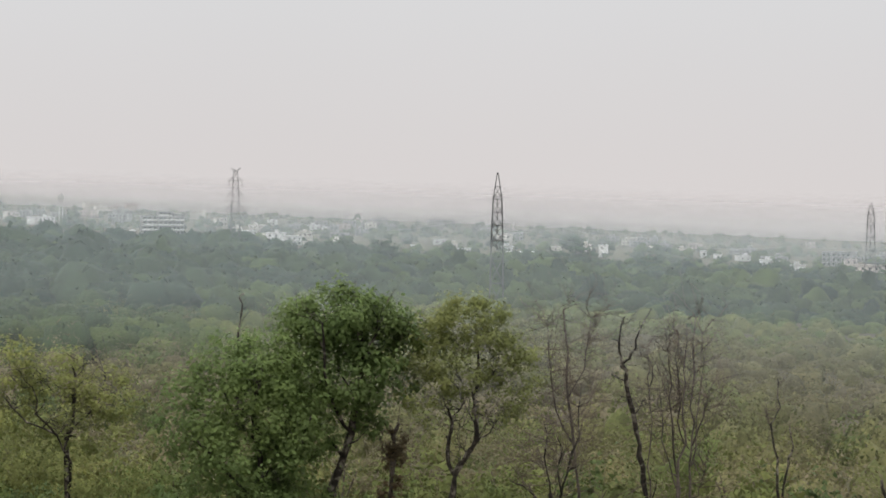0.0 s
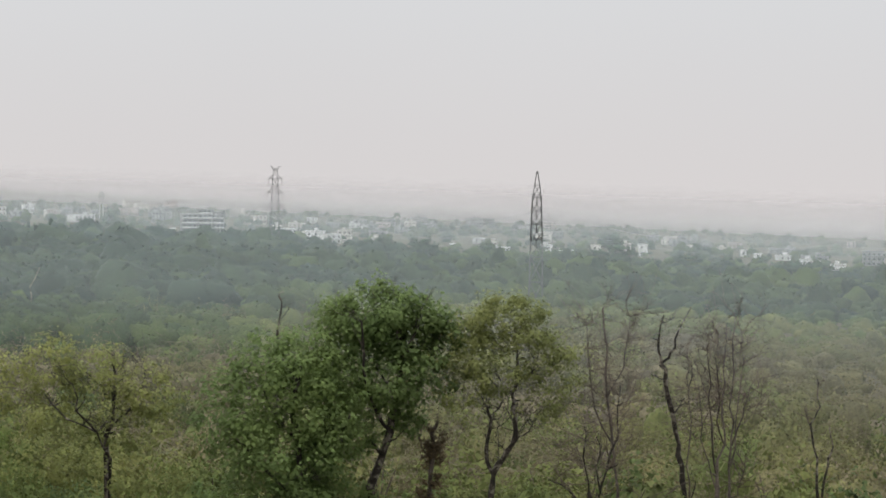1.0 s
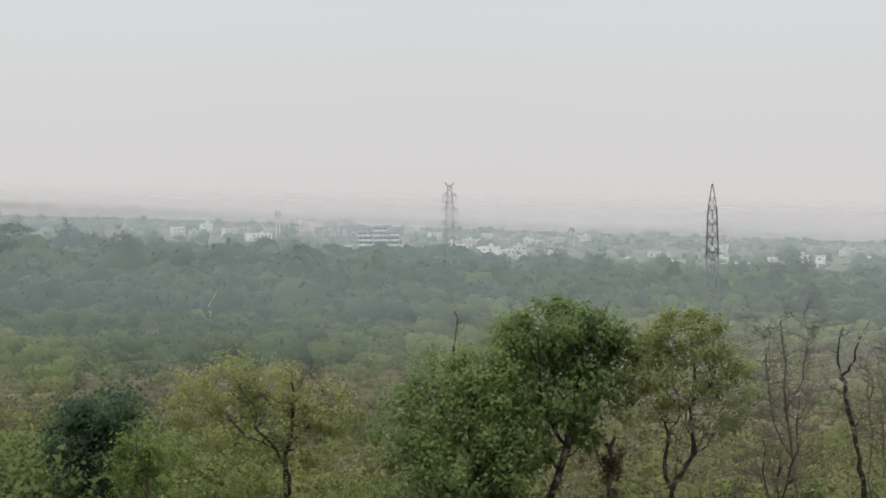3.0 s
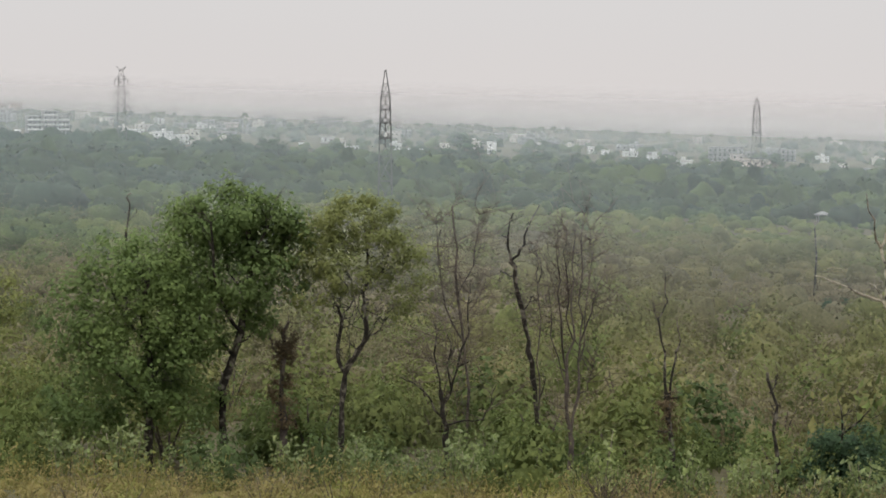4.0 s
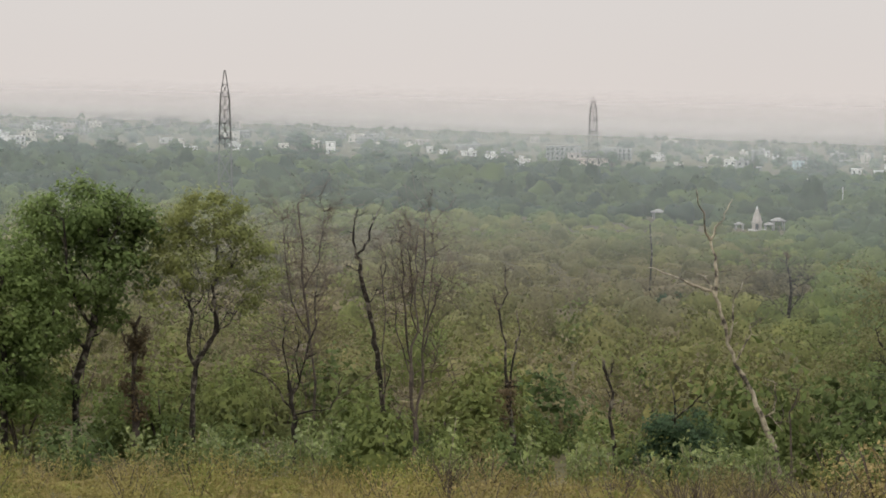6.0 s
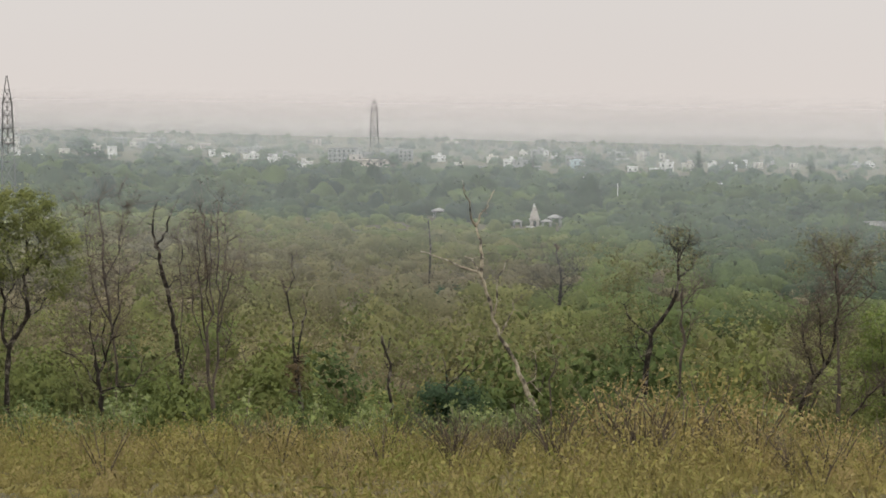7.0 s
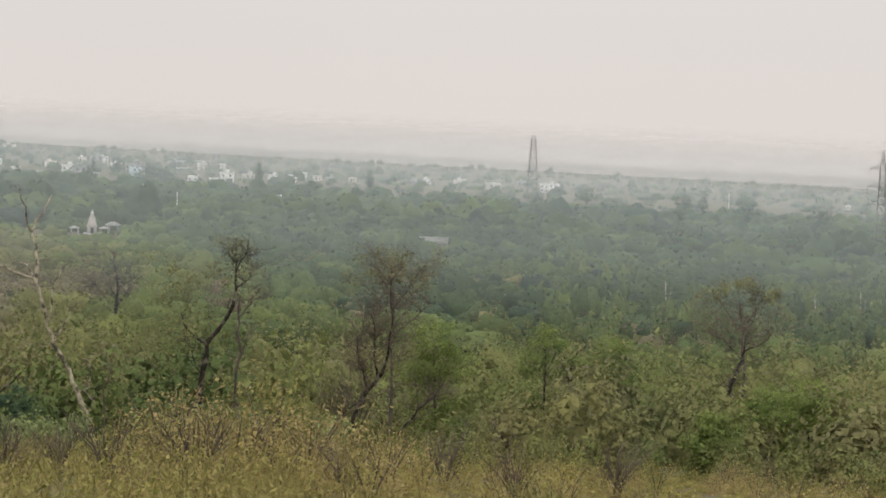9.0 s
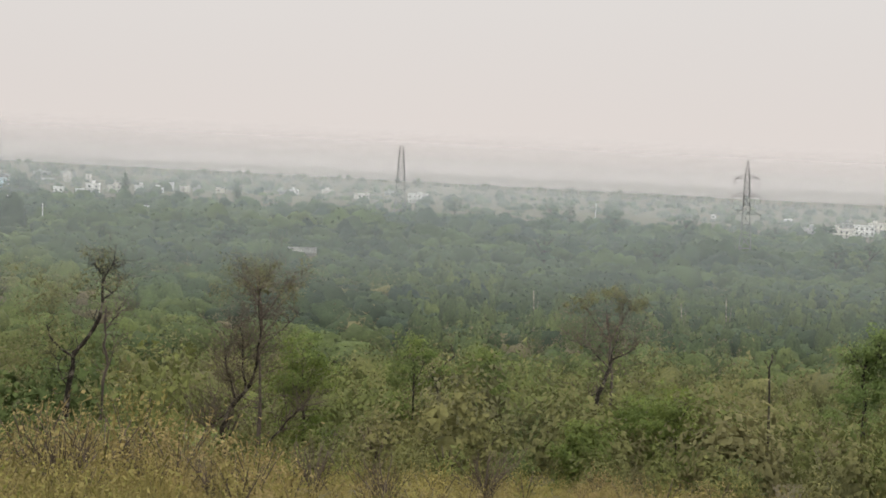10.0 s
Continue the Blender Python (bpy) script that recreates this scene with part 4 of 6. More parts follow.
standing("bush", "deep green leafy bush among olive scrub", "bush", 20.45, 89.7,
    [(0.08, 0.03, [(0.0, -0.1), (0.0, 2.98), (-0.0, 3.66), (-0.23, 4.34)]),
     (0.06, 0.03, [(0.0, -0.1), (0.0, 2.98), (0.68, 3.66), (1.02, 4.12)])],
    [(0.0, 2.64, 1.48, 0.86, 1260), (0.69, 1.84, 1.48, 0.86, 1050), (-0.57, 2.07, 0.86, 0.86, 540), (-0.37, 1.45, 1.19, 0.85, 1440), (0.45, 0.79, 1.33, 0.8, 1440)],
    BARK_DARK, DEEP_LEAF, 0.177, (6, 0.6, BARK_DARK))
standing("bush", "dark green round bush between bare shrubs", "bush", 49.81, 234.95,
    [(0.1, 0.04, [(0.0, -0.1), (0.0, 0.5), (0.12, 1.68), (0.59, 2.57)])],
    [(2.2, 1.6, 1.9, 1.5, 900), (1.0, 1.0, 1.2, 0.9, 400)],
    BARK_DARK, DEEP_LEAF, 0.272, (4, 0.6, BARK_DARK))
standing("tree", "sparse yellow-green tree with thin dark stems", "tree", -14.54, 88.82,
    [(0.13, 0.07, [(0.0, -0.1), (0.0, 4.55), (-0.05, 5.45), (0.17, 6.34), (0.26, 7.23), (0.16, 8.12)]),
     (0.08, 0.03, [(0.0, -0.1), (0.0, 4.55), (-0.45, 5.67), (-1.12, 6.56), (-1.35, 7.67)]),
     (0.07, 0.03, [(-0.05, 5.45), (0.88, 6.34), (1.33, 7.23), (1.43, 7.9)]),
     (0.06, 0.03, [(-0.45, 5.67), (-1.57, 6.11), (-2.46, 7.0)])],
    [(-2.69, 8.11, 1.8, 1.16, 1560), (-0.24, 7.67, 1.92, 1.16, 1680), (1.55, 7.01, 1.57, 1.2, 1080), (-1.34, 6.33, 2.88, 1.08, 1680), (-3.8, 6.99, 0.96, 1.2, 600), (1.33, 5.67, 2.17, 0.96, 1080), (-2.6, 4.6, 2.4, 1.3, 1200), (0.6, 4.0, 2.6, 1.3, 1300)],
    BARK_DARK, YELLOW_LEAF, 0.15, (36, 1.0, BARK_DARK))
standing("bush", "dense deep blue-green rounded bush", "bush", -24.59, 96.93,
    [(0.14, 0.07, [(0.0, -0.1), (0.0, 3.95), (0.05, 4.69), (0.24, 5.92)]),
     (0.1, 0.05, [(0.0, -0.1), (0.0, 3.95), (-0.5, 4.93), (-0.99, 5.66)])],
    [(0.48, 6.53, 1.65, 1.33, 2400), (-0.62, 5.67, 1.6, 1.33, 1950), (0.49, 4.93, 2.13, 1.06, 1800), (-0.47, 3.59, 1.71, 2.12, 1440), (0.71, 1.96, 1.91, 1.98, 1440)],
    BARK_DARK, DEEP_LEAF, 0.19, (6, 0.6, BARK_DARK))
standing("bush", "bright fresh green leafy sapling", "bush", -19.0, 83.88,
    [(0.07, 0.03, [(0.0, -0.1), (0.0, 3.71), (-0.0, 4.67), (0.06, 5.52)]),
     (0.05, 0.02, [(0.0, -0.1), (0.0, 3.71), (-0.32, 4.88), (-0.43, 5.62)])],
    [(-0.11, 5.41, 0.92, 0.73, 780), (0.53, 4.78, 1.14, 0.69, 840), (-0.53, 4.66, 0.92, 0.69, 600), (-0.35, 2.98, 0.92, 1.75, 1440), (0.28, 1.62, 1.03, 1.63, 1440)],
    BARK_GREY, GREEN_LEAF, 0.15, (8, 0.6, BARK_GREY))
standing("dead_tree", "short white dead snag in dense scrub", "dead tree", -87.92, 444.19,
    [(0.16, 0.1, [(0.0, -0.1), (0.0, 0.53), (-0.12, 2.76), (-0.35, 4.44), (0.54, 5.9), (1.42, 8.14)])],
    [],
    BARK_PALE, BROWN_LEAF, 0.204, (4, 0.6, BARK_GREY))
standing("dead_tree", "thin dead top rising behind green trees", "dead tree", -9.27, 103.59,
    [(0.07, 0.03, [(0.0, -0.1), (0.0, 10.04), (0.2, 11.07), (0.15, 11.58), (0.25, 11.79)]),
     (0.03, 0.015, [(0.15, 10.55), (0.49, 10.94)])],
    [],
    BARK_DARK, BROWN_LEAF, 0.082, (3, 0.4, BARK_DARK))
standing("dead_tree", "pair of dead spars above the woods", "dead tree", -98.04, 719.7,
    [(0.25, 0.12, [(0.0, -0.1), (0.0, 0.71), (0.34, 4.31), (2.84, 9.36)]),
     (0.2, 0.1, [(0.0, -0.1), (0.0, 0.71), (-0.02, 5.21), (-0.57, 7.18)])],
    [],
    BARK_GREY, BROWN_LEAF, 0.272, (4, 1.0, BARK_GREY))
standing("tree", "dark forked tree with thin yellow-green foliage", "tree", 30.36, 91.07,
    [(0.17, 0.12, [(0.0, -0.1), (0.0, 2.14), (0.19, 3.5), (0.33, 4.59), (0.42, 5.55), (0.69, 5.91), (1.14, 6.52), (1.53, 7.2), (1.68, 7.75)]),
     (0.08, 0.03, [(0.42, 5.55), (-0.02, 5.81), (-0.49, 6.21), (-0.74, 6.7), (-0.83, 7.02)]),
     (0.09, 0.03, [(1.68, 7.75), (1.72, 8.7), (1.76, 9.52), (1.64, 10.2), (1.74, 10.66)]),
     (0.06, 0.02, [(1.7, 8.3), (2.19, 8.58), (2.48, 8.99), (2.63, 9.27)]),
     (0.05, 0.02, [(1.71, 8.98), (2.03, 9.66), (2.23, 10.21), (2.33, 11.03)]),
     (0.05, 0.02, [(1.65, 9.52), (1.37, 9.92), (1.31, 10.19)]),
     (0.04, 0.02, [(0.23, 4.05), (-0.19, 4.86), (-0.34, 5.4)])],
    [(-1.76, 8.5, 1.47, 2.05, 660), (-0.65, 7.3, 1.76, 2.05, 720), (0.94, 9.51, 2.05, 1.32, 720), (-1.7, 5.64, 1.47, 1.47, 480)],
    BARK_DARK, OLIVE_LEAF, 0.136, (40, 1.0, BARK_DARK))
standing("dead_tree", "slim grey leafless tree with drooping twigs", "dead tree", 33.87, 96.21,
    [(0.1, 0.06, [(0.0, -0.1), (0.0, 2.68), (0.14, 4.12), (0.41, 4.99), (0.16, 5.99), (0.09, 6.99), (0.22, 7.71)]),
     (0.05, 0.02, [(0.12, 6.7), (0.6, 7.29), (0.93, 7.81), (1.27, 7.93)]),
     (0.04, 0.02, [(0.41, 4.99), (0.55, 5.56), (0.63, 5.91)])],
    [],
    BARK_GREY, BROWN_LEAF, 0.082, (22, 0.9, TWIG))
standing("dead_tree", "leafless tree of dense reddish twigs with nests", "dead tree", 37.49, 88.38,
    [(0.16, 0.1, [(0.0, -0.1), (0.0, 2.3), (0.2, 3.04), (0.57, 3.59), (1.0, 4.14), (1.31, 4.69)]),
     (0.08, 0.03, [(1.31, 4.69), (1.52, 5.51), (1.55, 6.33), (1.7, 7.15), (1.51, 8.38), (1.63, 9.2)]),
     (0.08, 0.03, [(0.57, 3.59), (0.28, 4.54), (0.08, 5.35), (-0.02, 6.17)]),
     (0.07, 0.03, [(1.0, 4.14), (0.82, 5.09), (0.88, 6.18), (0.66, 7.27)]),
     (0.06, 0.02, [(0.2, 3.04), (-0.42, 2.61), (-0.76, 2.34)]),
     (0.07, 0.03, [(2.06, 1.52), (2.72, 2.4), (3.31, 3.1), (3.79, 3.57)])],
    [(0.79, 6.45, 0.17, 0.17, 126), (1.48, 5.84, 0.21, 0.17, 144), (1.64, 6.33, 0.15, 0.15, 90), (0.35, 5.08, 0.21, 0.17, 126), (0.76, 5.36, 1.5, 1.95, 900), (1.2, 7.2, 1.3, 1.5, 500)],
    BARK_DARK, BROWN_LEAF, 0.095, (170, 1.3, TWIG))
standing("tree", "thin-crowned olive tree with bare lower twigs", "tree", 42.0, 95.14,
    [(0.13, 0.07, [(0.0, -0.1), (0.0, 1.98), (0.11, 4.03), (-0.08, 6.07), (0.02, 8.12), (-0.21, 9.58)]),
     (0.06, 0.02, [(0.02, 8.12), (-0.58, 9.13), (-0.88, 9.71)]),
     (0.06, 0.02, [(0.04, 7.54), (1.03, 9.02), (1.6, 9.9)]),
     (0.05, 0.02, [(-0.08, 6.07), (1.07, 6.97), (1.93, 7.87)])],
    [(-1.03, 9.71, 1.86, 1.16, 517), (1.01, 9.89, 2.26, 1.23, 675), (0.16, 8.71, 3.29, 1.43, 540)],
    BARK_GREY, OLIVE_LEAF, 0.136, (40, 1.1, TWIG))
standing("bush", "leafy green rounded tree among scrub", "bush", 41.75, 88.66,
    [(0.1, 0.05, [(0.0, -0.1), (0.0, 2.65), (0.03, 4.04), (-0.1, 5.14)]),
     (0.06, 0.03, [(0.0, -0.1), (0.0, 2.65), (0.52, 4.32), (0.78, 5.16)])],
    [(0.07, 5.98, 1.35, 1.13, 1260), (0.65, 4.88, 1.35, 1.05, 990), (-0.59, 4.58, 1.35, 1.2, 900), (-0.33, 3.29, 1.08, 1.93, 1440), (0.42, 1.79, 1.21, 1.8, 1440)],
    BARK_DARK, GREEN_LEAF, 0.15, (10, 0.7, BARK_DARK))
standing("dead_tree", "small gnarled bare tree beside leafy bushes", "dead tree", 57.45, 105.35,
    [(0.12, 0.06, [(0.0, -0.1), (0.0, 3.16), (-0.12, 4.31), (0.1, 4.98), (0.41, 5.64), (0.93, 6.08)]),
     (0.06, 0.02, [(-0.12, 4.31), (-0.36, 4.8), (-0.24, 5.47)]),
     (0.05, 0.02, [(0.1, 4.98), (1.03, 4.5), (1.52, 4.84)]),
     (0.04, 0.02, [(1.03, 4.5), (1.37, 4.18)])],
    [],
    BARK_DARK, BROWN_LEAF, 0.082, (20, 0.7, BARK_DARK))
standing("tree", "flat-crowned brownish tree with a dark leaning trunk", "tree", 64.28, 98.96,
    [(0.16, 0.1, [(0.0, -0.1), (0.0, 3.57), (0.18, 4.37), (0.55, 5.19), (0.79, 5.83), (0.91, 6.32)]),
     (0.07, 0.02, [(0.91, 6.32), (1.02, 7.12), (1.27, 7.77), (1.45, 8.42)]),
     (0.06, 0.02, [(0.79, 5.83), (0.17, 6.46), (-0.32, 6.94), (-0.81, 7.09)]),
     (0.06, 0.02, [(0.91, 6.32), (1.61, 6.65), (2.25, 7.05)]),
     (0.04, 0.02, [(0.18, 4.37), (-0.27, 4.2), (-0.66, 4.36)])],
    [(-0.35, 8.38, 2.70, 1.26, 243), (1.57, 8.58, 2.70, 1.35, 270), (-1.92, 6.58, 2.70, 1.81, 189), (0.64, 6.96, 4.51, 2.04, 324)],
    BARK_DARK, BROWN_LEAF, 0.122, (60, 1.2, TWIG))
standing("tree", "pale yellow-green flat-topped tree over brown scrub", "tree", 73.85, 113.01,
    [(0.14, 0.08, [(0.0, -0.1), (0.0, 5.15), (-0.22, 7.32), (-0.44, 9.13)]),
     (0.07, 0.03, [(-0.22, 7.32), (-1.53, 9.11)]),
     (0.07, 0.03, [(-0.22, 7.32), (1.0, 9.52)])],
    [(-0.46, 10.03, 2.74, 0.94, 900), (-2.27, 9.82, 1.18, 0.63, 210)],
    BARK_GREY, OLIVE_LEAF, 0.163, (30, 1.2, TWIG))
standing("bush", "leafy green rounded bush in the scrub", "bush", 55.3, 104.24,
    [(0.07, 0.03, [(0.0, -0.1), (0.0, 4.31), (-0.03, 5.74)]),
     (0.05, 0.02, [(0.0, -0.1), (0.0, 4.31), (0.62, 5.75)])],
    [(-0.03, 6.06, 1.4, 1.06, 990), (-0.67, 5.07, 1.4, 1.06, 720), (0.63, 5.1, 1.4, 1.06, 720), (-0.41, 3.33, 1.12, 1.97, 1440), (0.37, 1.82, 1.26, 1.84, 1440)],
    BARK_DARK, GREEN_LEAF, 0.163, (6, 0.6, BARK_DARK))
standing("bush", "leafy green rounded bush in the scrub", "bush", 58.7, 102.36,
    [(0.07, 0.03, [(0.0, -0.1), (0.0, 4.31), (-0.02, 5.45)]),
     (0.05, 0.02, [(0.0, -0.1), (0.0, 4.31), (0.63, 5.46)])],
    [(-0.03, 5.77, 1.4, 0.87, 990), (-0.66, 4.95, 1.4, 0.87, 720), (0.64, 4.98, 1.4, 0.87, 720), (-0.41, 3.17, 1.12, 1.87, 1440), (0.37, 1.73, 1.26, 1.75, 1440)],
    BARK_DARK, GREEN_LEAF, 0.163, (6, 0.6, BARK_DARK))
standing("bush", "leafy green rounded bush in the scrub", "bush", 58.88, 85.73,
    [(0.07, 0.03, [(0.0, -0.1), (0.0, 2.42), (-0.02, 3.57)]),
     (0.05, 0.02, [(0.0, -0.1), (0.0, 2.42), (0.61, 3.58)])],
    [(-0.03, 3.85, 1.39, 0.86, 990), (-0.64, 3.04, 1.39, 0.86, 720), (0.62, 3.06, 1.39, 0.86, 720), (-0.4, 2.12, 1.11, 1.25, 1440), (0.37, 1.16, 1.25, 1.17, 1440)],
    BARK_DARK, GREEN_LEAF, 0.163, (6, 0.6, BARK_DARK))
standing("bush", "leafy green rounded bush in the scrub", "bush", 59.52, 82.83,
    [(0.07, 0.03, [(0.0, -0.1), (0.0, 2.91), (-0.03, 4.33)]),
     (0.05, 0.02, [(0.0, -0.1), (0.0, 2.91), (0.67, 4.35)])],
    [(-0.03, 4.61, 1.51, 1.03, 990), (-0.71, 3.65, 1.51, 1.03, 720), (0.68, 3.68, 1.51, 1.03, 720), (-0.44, 2.54, 1.21, 1.49, 1440), (0.4, 1.38, 1.36, 1.39, 1440)],
    BARK_DARK, GREEN_LEAF, 0.163, (6, 0.6, BARK_DARK))
standing("bush", "leafy green rounded bush in the scrub", "bush", 51.62, 78.56,
    [(0.07, 0.03, [(0.0, -0.1), (0.0, 1.62), (-0.02, 2.49)]),
     (0.05, 0.02, [(0.0, -0.1), (0.0, 1.62), (0.51, 2.5)])],
    [(-0.02, 2.75, 1.13, 0.68, 990), (-0.54, 2.11, 1.13, 0.68, 720), (0.52, 2.13, 1.13, 0.68, 720), (-0.33, 1.51, 0.91, 0.89, 1440), (0.3, 0.82, 1.02, 0.83, 1440)],
    BARK_DARK, GREEN_LEAF, 0.163, (6, 0.6, BARK_DARK))
standing("tree", "dense green broadleaf tree at the scrub edge", "tree", 71.62, 83.49,
    [(0.16, 0.09, [(0.0, -0.1), (0.0, 5.48), (0.02, 6.67), (0.17, 7.87)]),
     (0.08, 0.04, [(0.02, 6.67), (-0.66, 7.55)]),
     (0.08, 0.04, [(0.02, 6.67), (0.83, 7.59)])],
    [(0.67, 8.18, 1.45, 1.22, 1380), (-0.2, 7.26, 1.45, 1.22, 1080), (1.73, 7.32, 1.93, 1.45, 1200), (-0.16, 5.78, 1.93, 1.12, 1260), (1.49, 5.53, 2.25, 1.29, 1260), (0.33, 4.3, 2.57, 1.29, 1260)],
    BARK_DARK, DARK_LEAF, 0.177, (10, 0.8, BARK_DARK))
standing("dead_tree", "dark dead spike standing among bushes", "dead tree", 73.51, 94.85,
    [(0.1, 0.05, [(0.0, -0.1), (0.0, 5.28), (-0.04, 6.58), (0.07, 7.3)]),
     (0.04, 0.02, [(-0.03, 6.42), (-0.28, 6.9)])],
    [],
    BARK_DARK, BROWN_LEAF, 0.082, (3, 0.4, BARK_DARK))


for x, y, tall in ((172.0, 246.6, 5.4), (166.9, 249.9, 4.4), (150.5, 262.0, 5.0)):
    standing("dead_tree", "thin pale bare trunk among planted trees", "dead tree", x, y,
        [(0.16, 0.07, [(0.0, -0.1), (0.05, tall * 0.5), (-0.1, tall + 1.5)]), (0.06, 0.03, [(0.05, tall * 0.5), (0.5, tall * 0.8), (0.6, tall + 0.4)])],
        [], BARK_PALE, BROWN_LEAF, 0.1, (5, 0.6, BARK_GREY))

# ---------------------------------------------------------------- single shrubs and weeds below the dead trees
def shrub_kind(label, tint, twiggy):
    top = thing("shrub", (0, 0, 0), label, "shrub", "shrubs on the lower slope")
    for k in range(4):
        a = k * 1.6 + rng.uniform(0, 0.8)
        m = Mass()
        m.add(*tube(smooth_line([(0, 0, -0.15), (math.cos(a) * 0.15, math.sin(a) * 0.15, 0.5), (math.cos(a) * 0.4, math.sin(a) * 0.4, 1.0)], 3), 0.035, 0.012, 5))
        part("stem", m.mesh("stem", BARK_GREY, True), top)
    v, q, w = fuzz(170, 0.36, 0.011, 170, 0.08, 0.3) if twiggy else feathery_bush(460, 0.085, 160)
    part("foliage", raw_mesh("foliage", v, q, SCRUB, np.full(len(v), tint), True, w), top)
    return top


KINDS = [shrub_kind(*k) for k in (("olive-green leafy thorn shrub", 0.52, False), ("fresh green leafy shrub", 0.62, False), ("yellowish olive shrub in thin leaf", 0.42, False),
                                  ("dark green leafy shrub", 0.68, False), ("leafless grey-brown twiggy shrub", 0.06, True), ("dry brown half-bare shrub", 0.24, True))]
xs, ys = field(98, 150, 7.4, -0.3, 0.66)
for n, (x, y) in enumerate(zip(xs, ys)):
    z = float(ground_z(x, y)) - 0.1
    size = rng.uniform(1.5, 2.7)
    m = pose(x, y, z, 0, 0, rng.uniform(0, 360)) @ Matrix.Diagonal((size, size, size * rng.uniform(0.9, 1.2), 1))
    kind = KINDS[rng.choice(6, p=(0.26, 0.2, 0.2, 0.1, 0.12, 0.12))]
    copy_thing(kind, m).scale = m.to_scale()
for n, kind in enumerate(KINDS):
    x, y = 12 + n * 8, 101 + n % 3
    kind.location, kind.scale = (x, y, float(ground_z(x, y)) - 0.1), (2, 2, 2)


def weed_kind(stalks):
    top = thing("weed", (0, 0, 0), "tall weed with pale drooping leaves", "weed", "weeds at the scrub edge")
    m, tips = Mass(), []
    for k in range(stalks):
        a, tall = rng.uniform(0, 6.28), rng.uniform(1.1, 1.9)
        line = smooth_line([(0.1 * k - 0.1, 0, -0.1), (math.cos(a) * 0.12, math.sin(a) * 0.12, tall * 0.5), (math.cos(a) * 0.3, math.sin(a) * 0.3, tall)], 4)
        m = Mass()
        m.add(*tube(line, 0.018, 0.008, 4))
        part("stalk", m.mesh("stalk", BARK_PALE, True), top)
        tips.append(line[3:])
    at = np.concatenate(tips)
    at = np.repeat(at, 4, 0) + rng.normal(0, 0.12, (len(at) * 4, 3))
    v, q, w = leaves(at, 0.2, 0.13)
    part("leaves", raw_mesh("leaves", v, q, WEED_LEAF), top)
    return top


WEEDS = [weed_kind(k) for k in (3, 4, 5)]
for n in range(95):
    az, d = rng.uniform(-0.12, 0.4), rng.uniform(80, 93)
    x, y = d * math.sin(az), d * math.cos(az)
    z = float(ground_z(x, y))
    size = rng.uniform(0.7, 1.45)
    m = pose(x, y, z, 0, 0, rng.uniform(0, 360)) @ Matrix.Diagonal((size, size, size, 1))
    if n < 3:
        WEEDS[n].location = (x, y, z)
    else:
        copy_thing(WEEDS[n % 3], m).scale = m.to_scale()


def dry_bush(stems, size):
    """A leafless bush: a fan of fine reddish stems that fork twice."""
    top = thing("dry_bush", (0, 0, 0), "leafless reddish-brown bush of fine upright twigs", "bush", "dry bushes in the foreground")
    fine = Mass()
    for k in range(stems):
        a, out, tall = rng.uniform(0, 6.28), rng.uniform(0.1, 0.9) * size, rng.uniform(0.7, 1.25) * size
        tip = np.array((math.cos(a) * out, math.sin(a) * out, tall))
        line = smooth_line([(math.cos(a) * 0.08, math.sin(a) * 0.08, -0.05), tip * (0.35, 0.35, 0.5) + rng.normal(0, 0.05, 3), tip], 4)
        m = Mass()
        m.add(*tube(line, 0.018 * size, 0.006 * size, 4))
        part("stem", m.mesh("stem", TWIG, True), top)
        for s in range(7):
            root = line[rng.integers(3, len(line))]
            way = np.array((math.cos(a) * 0.3, math.sin(a) * 0.3, 0.8)) + rng.normal(0, 0.35, 3)
            fine.add(*tube(np.array([root, root + way * 0.2 * size, root + way * 0.38 * size + rng.normal(0, 0.05, 3)]), 0.007 * size, 0.003 * size, 3))
    tagged(part("twig_tangle", fine.mesh("twig_tangle", TWIG), top), kind="stuff")
    v, q, w = leaves(dome(90, 12, 0.25, 0.8, 0.3)[0] * size * 0.9, 0.09, 0.05)
    part("foliage", raw_mesh("foliage", v, q, BROWN_LEAF), top)
    return top


DRY = [dry_bush(16, 1.5), dry_bush(20, 1.8)]
SPOTS = [(0.295, 47), (0.345, 44), (0.262, 58), (0.385, 52), (0.43, 46), (0.32, 60), (0.2, 66), (0.47, 58), (0.52, 50), (0.235, 50), (0.12, 70), (0.56, 60), (0.474, 18), (0.53, 19.5), (0.6, 19), (0.45, 25), (0.66, 22)]
for n, (az, d) in enumerate(SPOTS):
    at = spot(az, d)
    if n < 2:
        DRY[n].location = at
    else:
        size = 0.8 if d > 30 else 0.5
        m = pose(*at, 0, 0, 77 * n) @ Matrix.Diagonal((size, size, size, 1))
        copy_thing(DRY[n % 2], m).scale = m.to_scale()


